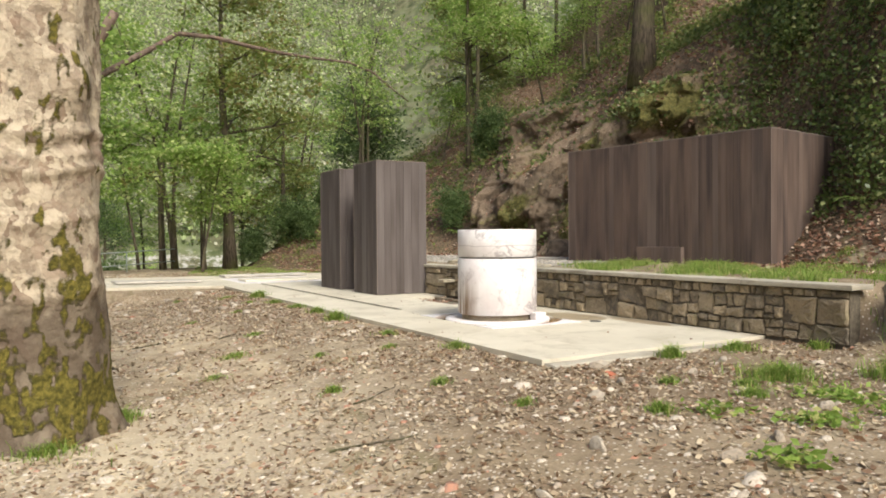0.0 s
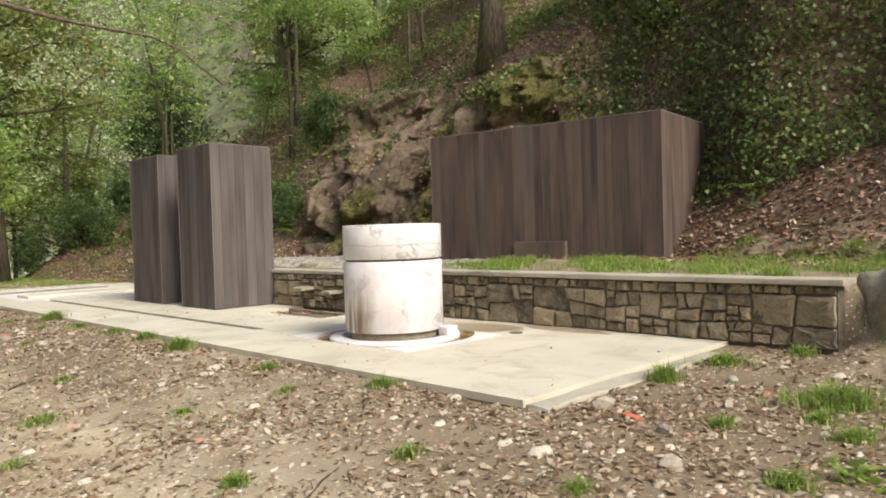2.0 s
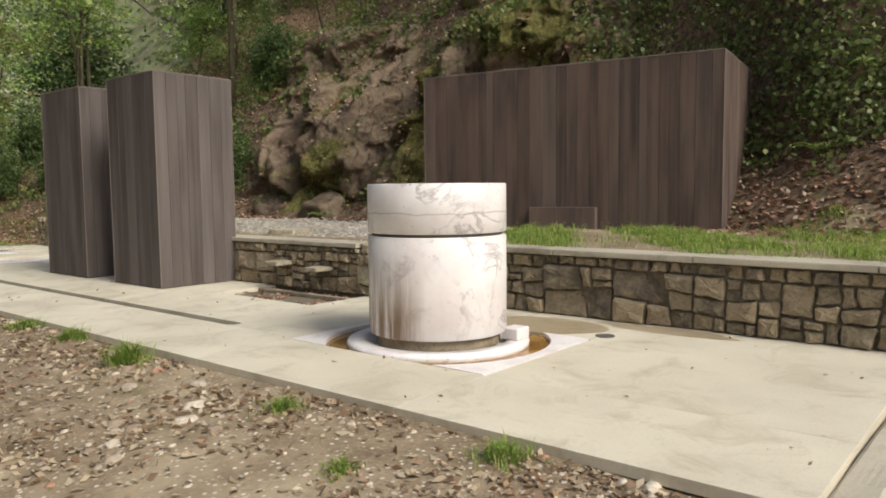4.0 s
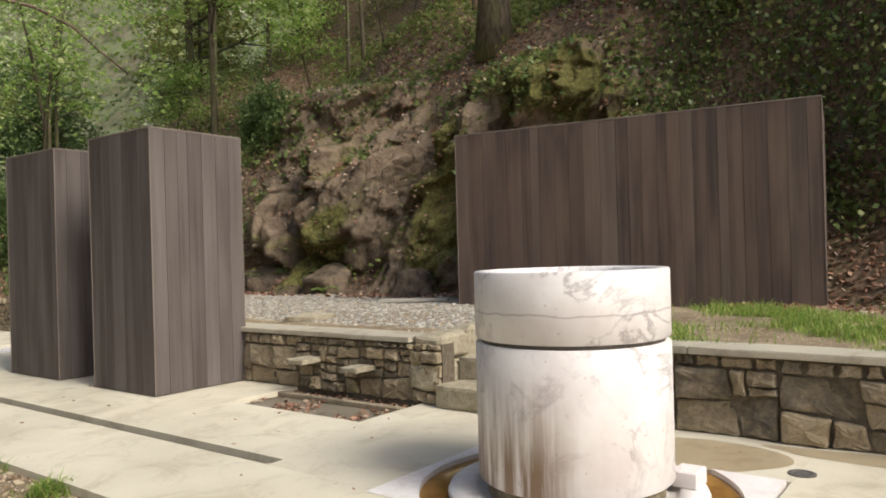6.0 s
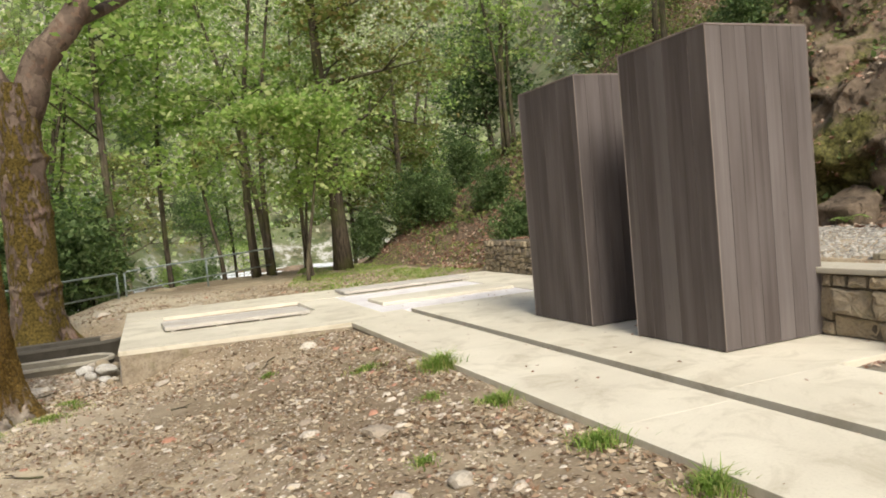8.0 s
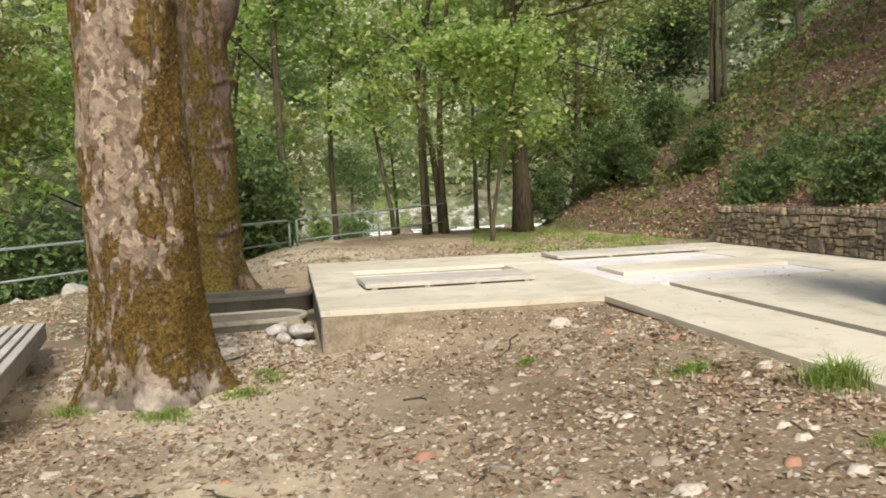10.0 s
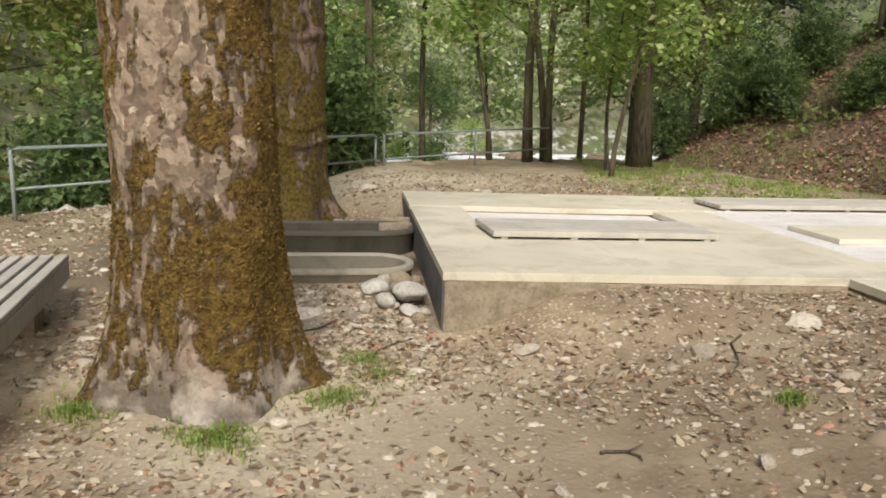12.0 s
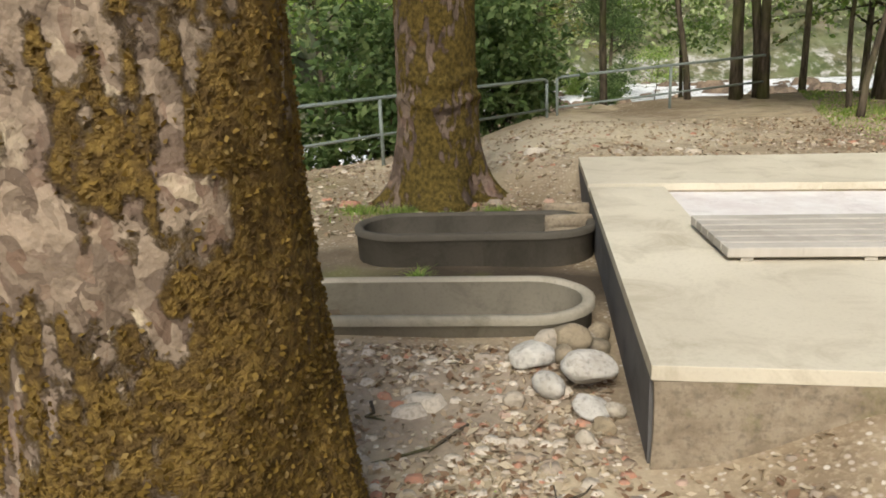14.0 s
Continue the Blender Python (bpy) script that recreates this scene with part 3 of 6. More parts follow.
part("front_render", rough_block(1.27, 4.0, 17.43, 17.462, -0.2, 0.334, 0.012, 9, 4, 0.004), ROUGH_CONCRETE, platform)


def wing_lift(x, y):
    """The wing towards the tubs rises slightly from the main strip."""
    return max(0.0, min(1.0, (4.3 - x) / 3.0)) * max(0.0, min(1.0, (y - 17.2) / 0.2)) * (0.05 - 0.004 * (y - 17.4))


def lifted(ob):
    for v in ob.data.vertices:
        if v.co.z + ob.location.z > 0.2:
            v.co.z += wing_lift(v.co.x + ob.location.x, v.co.y + ob.location.y)
    return ob


G = 0.0005
panel_rects = [(4.0, 4.86, 5.3, 7.34), (4.0, 4.83, 7.34, 9.2), (4.0, 4.90, 9.2, 11.8), (4.0, 4.90, 11.8, 14.6), (4.0, 4.90, 14.6, 17.43),
               (4.86, 7.12, 5.3, 7.34), (6.2, 7.12, 7.34, 9.2), (4.90, 7.12, 9.2, 10.12), (5.03, 6.05, 10.12, 12.02), (6.05, 6.95, 10.12, 10.42),
               (5.03, 6.95, 12.02, 14.3), (5.03, 6.95, 14.3, 16.0), (5.03, 8.3, 16.0, 18.05), (7.1, 8.3, 18.05, 20.85),
               (1.26, 2.6, 17.43, 19.3), (2.6, 4.6, 17.43, 19.3), (1.26, 1.82, 19.3, 20.72), (3.95, 4.6, 19.3, 20.72),
               (4.6, 4.9, 17.43, 18.05), (1.26, 3.0, 20.85, 22.3), (3.0, 5.2, 20.85, 22.3), (5.2, 8.3, 20.85, 22.3)]
for r in panel_rects:
    x0, x1, y0, y1 = r
    cx, cy = (x0 + x1) / 2, (y0 + y1) / 2
    p = part("concrete_panel", box(x0 - cx + G, x1 - cx - G, y0 - cy + G, y1 - cy - G, -0.056, 0, 0.002), CONCRETE, platform)
    p.location = (cx, cy, SLAB_Z)
    lifted(p)
for ob in platform.children:
    if ob.name.split(".")[0] in ("platform_base", "side_render", "front_render"):
        lifted(ob)
bm = box(4.9, 5.03, 10.12, 18.05, 0.3, 0.338)
part("channel_bed", bm, WET_CONCRETE, platform, "damp channel bed")
part("gutter_bed", box(6.05, 6.95, 10.42, 12.02, 0.3, 0.339), WET_CONCRETE, platform, "damp gutter bed with dead leaves")
part("gutter_kerb", box(6.60, 6.66, 10.42, 12.02, 0.339, 0.385, 0.006), ROUGH_CONCRETE, platform)
lifted(part("bath_floor", box(1.824, 3.946, 19.304, 20.846, 0.1, 0.322), WHITE_MARBLE, platform, "white marble bath floor"))
lifted(part("channel_bed", box(1.262, 1.82, 20.72, 20.85, 0.3, 0.338), WET_CONCRETE, platform))
part("channel_bed", box(3.95, 4.6, 20.72, 20.85, 0.3, 0.338), WET_CONCRETE, platform)
part("bath_floor", box(4.605, 7.095, 18.055, 20.845, 0.3, 0.383, 0.004), WHITE_MARBLE, platform, "white marble bath floor")
part("bath_island", box(4.85, 7.05, 18.80, 19.6, 0.384, 0.432, 0.006), CONCRETE, platform)

# ---- marble drum and its basin ----
CX, CY, CR = 5.515, 8.29, 0.526
fountain = thing("marble_fountain", pose(CX, CY, SLAB_Z), "white veined marble drum fountain standing in a rusty basin", "fountain")
def drum(r, z0, z1, inner, seg=96):
    b = 0.008
    if inner:
        return lathe([(r - b, z0), (r, z0 + b), (r, z1 - b), (r - b, z1), (inner + b, z1), (inner, z1 - b), (inner, z1 - 0.07), (0.02, z1 - 0.075)], seg)
    return lathe([(r - b, z0), (r, z0 + b), (r, z1 - b), (r - b, z1)], seg)
smooth_faces(part("lower_drum", drum(CR, 0.085, 0.815, 0), MARBLE, fountain))
smooth_faces(part("groove", lathe([(CR - 0.03, 0.80), (CR - 0.03, 0.85)], 64), IRON, fountain, "dark recessed joint"))
smooth_faces(part("upper_drum", drum(CR, 0.837, 1.195, CR - 0.07), MARBLE, fountain))
smooth_faces(part("stub", lathe([(CR - 0.05, -0.03), (CR - 0.05, 0.09)], 64), ROUGH_CONCRETE, fountain, "stained stub under the drum"))
smooth_faces(part("ring", lathe([(0.69, -0.04), (0.70, 0.0), (0.69, 0.022), (0.55, 0.024), (0.54, 0.0), (0.45, -0.01)], 96), WHITE_MARBLE, fountain, "flat marble ring"))
part("spout_block", box(0.20, 0.36, -0.60, -0.46, 0.024, 0.115, 0.008), WHITE_MARBLE, fountain, "small marble block")
smooth_faces(part("nozzle", lathe([(0.012, 1.12), (0.012, 1.17), (0.006, 1.175)], 12), IRON, fountain))
# corner pieces of the basin plate: a rectangle with a round hole
def plate_corner(sx, sy, r=0.86, hx=0.685, hy=0.925):
    bm = bmesh.new()
    a0, a1 = math.acos(min(1, hx / r)), math.asin(min(1.0, r / r)) if hy >= r else math.asin(hy / r)
    arc = [(r * math.cos(a), r * math.sin(a)) for a in np.linspace(a1, a0, 18)]
    outline = [(hx, hy), (0.002, hy)] + arc
    low = [bm.verts.new((sx * x, sy * y, -0.055)) for x, y in outline]
    top = [bm.verts.new((sx * x, sy * y, 0.006)) for x, y in outline]
    n = len(outline)
    bm.faces.new(top)
    for i in range(n):
        bm.faces.new((low[i], low[(i + 1) % n], top[(i + 1) % n], top[i]))
    bmesh.ops.triangulate(bm, faces=[f for f in bm.faces if len(f.verts) > 4])
    bmesh.ops.recalc_face_normals(bm, faces=bm.faces[:])
    return bm
for sx in (-1, 1):
    for sy in (-1, 1):
        part("basin_corner", plate_corner(sx, sy), WHITE_MARBLE, fountain)
bm = bmesh.new()
bmesh.ops.create_circle(bm, cap_ends=True, segments=64, radius=0.9)
for v in bm.verts:
    v.co.x = max(-0.684, min(0.684, v.co.x))
    v.co.z = -0.024
part("basin_water", bm, RUST_WATER, fountain, "still rust-coloured water")
drain = part("drain_cover", lathe([(0.075, 0), (0.075, 0.006), (0.055, 0.007), (0.05, 0.003)], 24), IRON)
drain.location = (6.38, 7.32, SLAB_Z)
tagged(drain, "small round iron drain cover in concrete", "drain")


# ---- dry stone walls ----
def clip(poly, nx, ny, d):
    """The part of a polygon where nx * x + ny * y <= d."""
    out = []
    for (ax, ay), (bx, by) in zip(poly, poly[1:] + poly[:1]):
        sa, sb = nx * ax + ny * ay - d, nx * bx + ny * by - d
        if sa <= 0:
            out.append((ax, ay))
        if (sa < 0 < sb) or (sb < 0 < sa):
            q = sa / (sa - sb)
            out.append((ax + (bx - ax) * q, ay + (by - ay) * q))
    return out


def stone_cells(length, height, seed, size=0.24):
    """Hewn blocks cut by slightly slanting joints, with thin slivers under the coping."""
    r = random.Random(seed)
    cells = []

    def split(poly, deep):
        xs, ys = [p[0] for p in poly], [p[1] for p in poly]
        w, h = max(xs) - min(xs), max(ys) - min(ys)
        goal = size * r.choice((0.45, 0.65, 0.65, 0.85, 1.1, 1.4))
        upright = w > 1.35 * h if deep else True
        if (w <= goal * 1.3 and h <= goal * 0.85 and w < 2.3 * h) or min(w, h) < 0.075 or deep > 9:
            cells.append(poly)
            return
        q, tilt = r.uniform(0.34, 0.66), r.uniform(-0.2, 0.2)
        nx, ny = (1.0, tilt) if upright else (0.6 * tilt, 1.0)
        d = nx * (min(xs) + w * (q if upright else 0.5)) + ny * (min(ys) + h * (0.5 if upright else q))
        for half in (clip(poly, nx, ny, d), clip(poly, -nx, -ny, -d)):
            if len(half) > 2:
                split(half, deep + 1)

    x = 0.0
    while x < length - 0.01:
        e = min(length, x + r.uniform(0.5, 1.0))
        e = length if length - e < 0.3 else e
        top = height * r.uniform(0.78, 0.90)
        split([(x, 0), (e, 0), (e, top), (x, top)], 1)
        q = x
        while q < e - 0.01:
            g = min(e, q + r.uniform(0.08, 0.24))
            g = e if e - g < 0.06 else g
            cells.append([(q, top), (g, top), (g - r.uniform(0, 0.02), height), (q + r.uniform(0, 0.02), height)])
            q = g
        x = e
    return cells


def stone_bm(poly, r, depth):
    """One hewn stone: a straight-sided block with a slightly uneven, tilted face and broken arrises."""
    cx = sum(p[0] for p in poly) / len(poly)
    cy = sum(p[1] for p in poly) / len(poly)
    pts = []
    for a, b in zip(poly, poly[1:] + poly[:1]):
        n = max(2, int(math.hypot(b[0] - a[0], b[1] - a[1]) / 0.06))
        for i in range(n):
            q = (i + (0.22 if i == 0 else 0.0)) / n
            pts.append((a[0] + (b[0] - a[0]) * q, a[1] + (b[1] - a[1]) * q))
        pts.append((a[0] + (b[0] - a[0]) * (1 - 0.22 / n), a[1] + (b[1] - a[1]) * (1 - 0.22 / n)))
    bm = bmesh.new()
    rings = []
    tx, ty = r.uniform(-0.13, 0.13), r.uniform(-0.16, 0.10)
    wear = [r.uniform(0.0, 0.013) for _ in pts]
    for shrink, z in ((0.005, -0.05), (0.005, depth * 0.55), (0.009, depth * 0.92), (0.022, depth), (0.055, depth * 1.06)):
        ring = []
        for (x, y), w in zip(pts, wear):
            dx, dy = x - cx, y - cy
            l = math.hypot(dx, dy) + 1e-6
            k = max(0.25, 1 - (shrink + w) / l)
            ring.append(bm.verts.new((dx * k, z + ((dx * tx + dy * ty) + r.uniform(-0.007, 0.007) if z > 0 else 0), dy * k)))
        rings.append(ring)
    n = len(pts)
    for a, b in zip(rings, rings[1:]):
        for i in range(n):
            bm.faces.new((a[i], a[(i + 1) % n], b[(i + 1) % n], b[i]))
    mid = bm.verts.new((0, depth * r.uniform(0.98, 1.15), 0))
    for i in range(n):
        bm.faces.new((rings[-1][i], rings[-1][(i + 1) % n], mid))
    bmesh.ops.recalc_face_normals(bm, faces=bm.faces[:])
    return bm, cx, cy


def stone_wall(name, m, length, height, seed, label, thick=0.3, size=0.24):
    """A rubble wall whose face looks along local +y, from the local origin along +x."""
    w = thing(name, m, label, "stone wall", kind="structure")
    part("wall_core", box(0, length, -thick, 0.010, -0.15, height), MORTAR, w, "dark earth joints")
    r = random.Random(seed + 1)
    for poly in stone_cells(length, height, seed, size):
        bm, cx, cy = stone_bm(poly, r, r.uniform(0.02, 0.07))
        s = part("stone", bm, WALL_STONE, w)
        s.location = (cx, 0, cy)
    return w


def coping(parent_name, x0, x1, y0, y1, z0, z1, n, label):
    c = thing(parent_name, pose(0, 0, 0), label, "coping", kind="structure")
    ys = np.linspace(y0, y1, n + 1)
    for i in range(n):
        part("coping_stone", rough_block(x0, x1, ys[i] + 0.002, ys[i + 1] - 0.002, z0, z1, 0.004, 3, i, 0.006), COPING, c)
    return c


# face towards -x: local x runs along -y
def facing_camera(x, y):
    return pose(x, y, SLAB_Z, 0, 0, 90)


stone_wall("wall_near", facing_camera(7.05, 4.35), 5.09, 0.545, 11, "low rubble stone retaining wall beside the concrete platform", 0.16, 0.32)
coping("coping_near", 6.965, 7.33, 4.28, 9.44, 0.938, 0.995, 4, "pale flat coping slabs on the rubble wall")
stone_wall("wall_mid", facing_camera(6.87, 10.2), 5.85, 0.515, 23, "low rubble stone retaining wall behind the timber towers", 0.16, 0.29)
coping("coping_mid", 6.80, 7.22, 10.52, 16.0, 0.908, 0.962, 4, "grey coping boards on the rubble wall")
stone_wall("wall_far", facing_camera(8.22, 16.0), 6.2, 0.64, 37, "rubble stone wall at the far end of the platform", 0.16, 0.2)

# ---- stone steps up to the terrace ----
steps = thing("stone_steps", pose(6.72, 9.44, SLAB_Z), "three worn yellowish stone steps through the wall", "steps")
for i in range(3):
    part("step", rough_block(0.02 + 0.34 * i, 0.46 + 0.34 * i, 0.0, 0.76, 0.0 if i == 0 else 0.195 * i - 0.02, 0.195 * (i + 1), 0.008, 5, 10 + i, 0.012), STEP_STONE, steps)
part("cheek_stone", rough_block(0.14, 0.62, 0.77, 1.08, 0.36, 0.60, 0.025, 5, 31, 0.03), STEP_STONE, steps, "rough corner stone")
part("cheek_stone", rough_block(0.10, 0.60, 0.775, 1.12, 0.10, 0.35, 0.022, 5, 32, 0.03), STEP_STONE, steps)
part("cheek_stone", rough_block(0.5, 1.2, 0.76, 1.0, 0.2, 0.62, 0.03, 5, 33, 0.03), STEP_STONE, steps)
part("cheek_stone", rough_block(0.14, 0.30, 0.70, 1.15, -0.02, 0.09, 0.015, 4, 34, 0.02), STEP_STONE, steps)
part("cheek_stone", rough_block(0.55, 1.25, -0.22, -0.01, 0.1, 0.60, 0.02, 4, 35, 0.02), STEP_STONE, steps)
for i, (x, y, s) in enumerate(((6.74, 11.05, 0.2), (6.74, 11.75, 0.22))):
    led = part("stone_ledge", rough_block(-0.16, 0.16, -s / 2, s / 2, -0.03, 0.03, 0.008, 3, 50 + i, 0.01), STEP_STONE)
    led.location = (x, y, 0.66 + 0.03 * i)
    tagged(led, "flat stone jutting from the rubble wall", "ledge", "wall ledges", "structure")


# ---- timber-clad volumes ----
def clad_volume(name, m, sx, sy, h, faces, board, material, label, category, group="", edge=None):
    """A box clad in upright boards; local x, y from 0 to sx, sy. faces: which sides carry boards."""
    v = thing(name, m, label, category, group)
    t = 0.022
    part("core", box(t, sx - t, t, sy - t, 0.012, h - 0.004), MORTAR, v)
    part("cap", box(0.004, sx - 0.004, 0.004, sy - 0.004, h - 0.0035, h + 0.004), material, v, "weathered top board")
    for ex, ey in ((0, 0), (sx, 0), (0, sy), (sx, sy)):
        part("corner_strip", box(ex - 0.006, ex + 0.006, ey - 0.006, ey + 0.006, 0.004, h + 0.002, 0.003), edge, v, "pale worn corner strip")
    for x0, x1, y0, y1 in ((0.007, sx - 0.007, -0.004, 0.010), (0.007, sx - 0.007, sy - 0.010, sy + 0.004), (-0.004, 0.010, 0.007, sy - 0.007), (sx - 0.010, sx + 0.004, 0.007, sy - 0.007)):
        part("top_strip", box(x0, x1, y0, y1, h - 0.012, h + 0.006, 0.003), edge, v, "pale worn top edge")
    rr = random.Random(len(name) + int(h * 100))
    for side in faces:
        length = sx if side in "sn" else sy
        n = max(1, round(length / board))
        w = length / n
        cuts = [rr.uniform(0.65, 1.4) for _ in range(n)]
        cuts = [c * n / sum(cuts) for c in cuts]
        at = 0.0
        bm = box(-w / 2 + 0.0012, w / 2 - 0.0012, 0, t, 0.004, h - 0.004, 0.0022)
        first = None
        for i in range(n):
            if first is None:
                first = part("board", bm, material, v)
                b = first
            else:
                b = new("board", first.data)
                b.parent = v
            a = (at + cuts[i] / 2) * w
            at += cuts[i]
            out = rr.uniform(-0.0018, 0.0018)
            b.matrix_basis = {"s": pose(a, out, 0), "n": pose(a, sy - t + out, 0), "w": pose(t + out, a, 0, 0, 0, 90), "e": pose(sx + out, a, 0, 0, 0, 90)}[side] @ Matrix.Diagonal((cuts[i], 1, 1, 1))
    return v


TOP = 2.955
tower = clad_volume("timber_tower", pose(5.80, 12.815, SLAB_Z + 0.004), 1.055, 1.115, TOP - SLAB_Z, "swen", 0.15, TIMBER,
                    "tall weathered dark timber cabin standing on pale concrete", "cabin", "timber cabins", EDGE_TIMBER)
tower_far = clad_volume("timber_tower", pose(5.795, 14.675, SLAB_Z + 0.004), 1.055, 1.165, TOP - SLAB_Z - 0.01, "swen", 0.15, TIMBER,
                        "tall weathered dark timber cabin standing behind another", "cabin", "timber cabins", EDGE_TIMBER)
BOX_M = pose(10.60, 7.87, 0.93, 0, 0, 8.6)
clad_volume("timber_hut", BOX_M, 3.2, 4.40, 3.248 - 0.93, "swen", 0.165, RED_TIMBER, "long dark brown timber-clad hut set into the hillside", "hut", "", EDGE_TIMBER)
hatch = part("hatch_box", box(-0.10, 0, 1.62, 2.60, 0.0, 0.35, 0.006), RED_TIMBER)
hatch.matrix_basis = BOX_M
tagged(hatch, "low dark timber box against the hut", "box")


# ---- duckboards ----
def duckboard(m, length, width, label):
    d = thing("duckboard", m, label, "duckboard", "slatted bath covers")
    n = 6
    w = width / n
    for i in range(n):
        part("slat", box(0, length, i * w + 0.009, (i + 1) * w - 0.009, 0.021, 0.070, 0.004), GREY_TIMBER, d)
    for i in range(4):
        a = 0.07 + i * (length - 0.20) / 3
        part("batten", box(a, a + 0.06, 0.02, width - 0.02, 0.0, 0.0205, 0.002), GREY_TIMBER, d)
    return d


duckboard(pose(1.80, 18.68, SLAB_Z + 0.039, 0, 0.85, 3.0), 1.96, 0.74, "weathered grey slatted wooden board lying over a shallow bath")
duckboard(pose(4.80, 20.87, SLAB_Z + 0.001, 0, 0, 0.5), 2.42, 0.70, "weathered grey slatted wooden board at the far bath")


# ---- stone tubs ----
def tub(m, length, width, height, deep, material, inner, label):
    """An oblong trough with round ends, open on top, along local x."""
    t = thing("stone_tub", m, label, "tub", "old stone bathtubs")
    bm = bmesh.new()
    def outline(hl, hw, z, n=14):
        pts = []
        for s in (1, -1):
            for i in range(n + 1):
                a = -math.pi / 2 + math.pi * i / n
                pts.append((s * (hl - hw + hw * math.cos(a)), s * hw * math.sin(a), z))
        return [bm.verts.new(p) for p in pts]
    hl, hw = length / 2, width / 2
    rings = [outline(hl - 0.03, hw - 0.03, -0.3), outline(hl - 0.015, hw - 0.015, height - 0.06), outline(hl, hw, height - 0.045), outline(hl, hw, height - 0.012), outline(hl - 0.015, hw - 0.015, height),
             outline(hl - 0.05, hw - 0.05, height - 0.002), outline(hl - 0.065, hw - 0.065, height - 0.02), outline(hl - 0.10, hw - 0.09, height - deep * 0.7), outline(hl - 0.2, hw - 0.16, height - deep)]
    shift = {v: noise.noise_vector(v.co * 6) * 0.005 for v in bm.verts}
    for v, q in shift.items():
        v.co += q
    rim = bmesh.new()
    copy = {v: rim.verts.new(v.co) for ring in rings[2:7] for v in ring}
    for k, (a, b) in enumerate(zip(rings, rings[1:])):
        for i in range(len(a)):
            f = (a[i], a[(i + 1) % len(a)], b[(i + 1) % len(a)], b[i])
            if 2 <= k <= 5:
                rim.faces.new([copy[v] for v in f])
            else:
                bm.faces.new(f)
    bm.faces.new(rings[-1])
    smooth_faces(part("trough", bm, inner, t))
    smooth_faces(part("rim", rim, material, t, "worn rounded rim"))
    return t


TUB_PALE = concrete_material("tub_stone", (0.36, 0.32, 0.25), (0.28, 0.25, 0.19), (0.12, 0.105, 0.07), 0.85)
# darker copy of the tub stone: the hollow's shade is in the colour
TUB_SHADED = concrete_material("tub_inside_shaded", (0.21, 0.185, 0.14), (0.15, 0.135, 0.10), (0.07, 0.06, 0.04), 0.85)
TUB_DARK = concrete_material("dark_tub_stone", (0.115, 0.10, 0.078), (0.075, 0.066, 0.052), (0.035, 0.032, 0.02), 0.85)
tub(pose(0.28, 18.72, 0.0, 0, 0, 1), 1.78, 0.68, 0.245, 0.40, TUB_PALE, TUB_SHADED, "pale worn stone bathtub sunk in the soil")
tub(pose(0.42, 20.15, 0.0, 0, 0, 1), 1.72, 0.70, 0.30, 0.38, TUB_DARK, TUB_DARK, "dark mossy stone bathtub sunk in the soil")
chute = thing("water_chute", pose(0.92, 20.22, 0.2), "rough concrete outlet chute above a stone tub", "chute")
part("trough_floor", rough_block(0, 0.34, 0, 0.46, -0.06, 0.04, 0.006, 3, 3, 0.01), ROUGH_CONCRETE, chute)
part("trough_side", rough_block(0, 0.34, 0, 0.07, 0.03, 0.12, 0.006, 3, 4, 0.01), ROUGH_CONCRETE, chute)
part("trough_side", rough_block(0, 0.34, 0.39, 0.46, 0.03, 0.12, 0.006, 3, 5, 0.01), ROUGH_CONCRETE, chute)

# ---- bench ----
bench = thing("slatted_bench", pose(-1.45, 15.42, 0.02, 0, 0, 10), "weathered grey slatted wooden bench on concrete blocks", "bench")
for i in range(8):
    x = i * 0.092
    part("slat", box(x, x + 0.068, 0, 2.46, 0.375, 0.415, 0.005), GREY_TIMBER, bench)
for x in (0.0, 0.33, 0.665):
    part("beam", box(x, x + 0.05, 0.02, 2.44, 0.255, 0.374, 0.005), GREY_TIMBER, bench)
part("end_beam", box(0.02, 0.70, -0.03, 0.018, 0.265, 0.372, 0.005), GREY_TIMBER, bench)
for y in (0.25, 1.95):
    part("block_leg", rough_block(0.12, 0.60, y, y + 0.26, -0.06, 0.254, 0.006, 3, int(y * 9), 0.008), ROUGH_CONCRETE, bench, "concrete block leg")


# ---- railing ----
def railing(a, b, posts, label, h=0.92, low=0.46):
    """Two round bars between posts from a to b, with rounded corners."""
    r = thing("railing", pose(0, 0, 0), label, "railing", "galvanised railings")
    a, b = Vector(a), Vector(b)
    for i in range(posts):
        p = a.lerp(b, i / (posts - 1))
        z = land_at(p.x, p.y)
        bm = bmesh.new()
        tube(bm, [(p.x, p.y, z - 0.2), (p.x, p.y, p.z + h - 0.02)], [0.024, 0.024], 10)
        smooth_faces(part("post", bm, GALVANISED, r))
    d = (b - a).normalized()
    bm = bmesh.new()
    tube(bm, [a + Vector((0, 0, h - 0.07)), a + d * 0.02 + Vector((0, 0, h - 0.02)), a + d * 0.08 + Vector((0, 0, h)), b - d * 0.08 + Vector((0, 0, h)), b - d * 0.02 + Vector((0, 0, h - 0.02)), b + Vector((0, 0, h - 0.07))], [0.023] * 6, 10)
    smooth_faces(part("top_bar", bm, GALVANISED, r))
    bm = bmesh.new()
    tube(bm, [a + Vector((0, 0, low)), b + Vector((0, 0, low))], [0.019, 0.019], 8)
    smooth_faces(part("lower_bar", bm, GALVANISED, r))
    return r


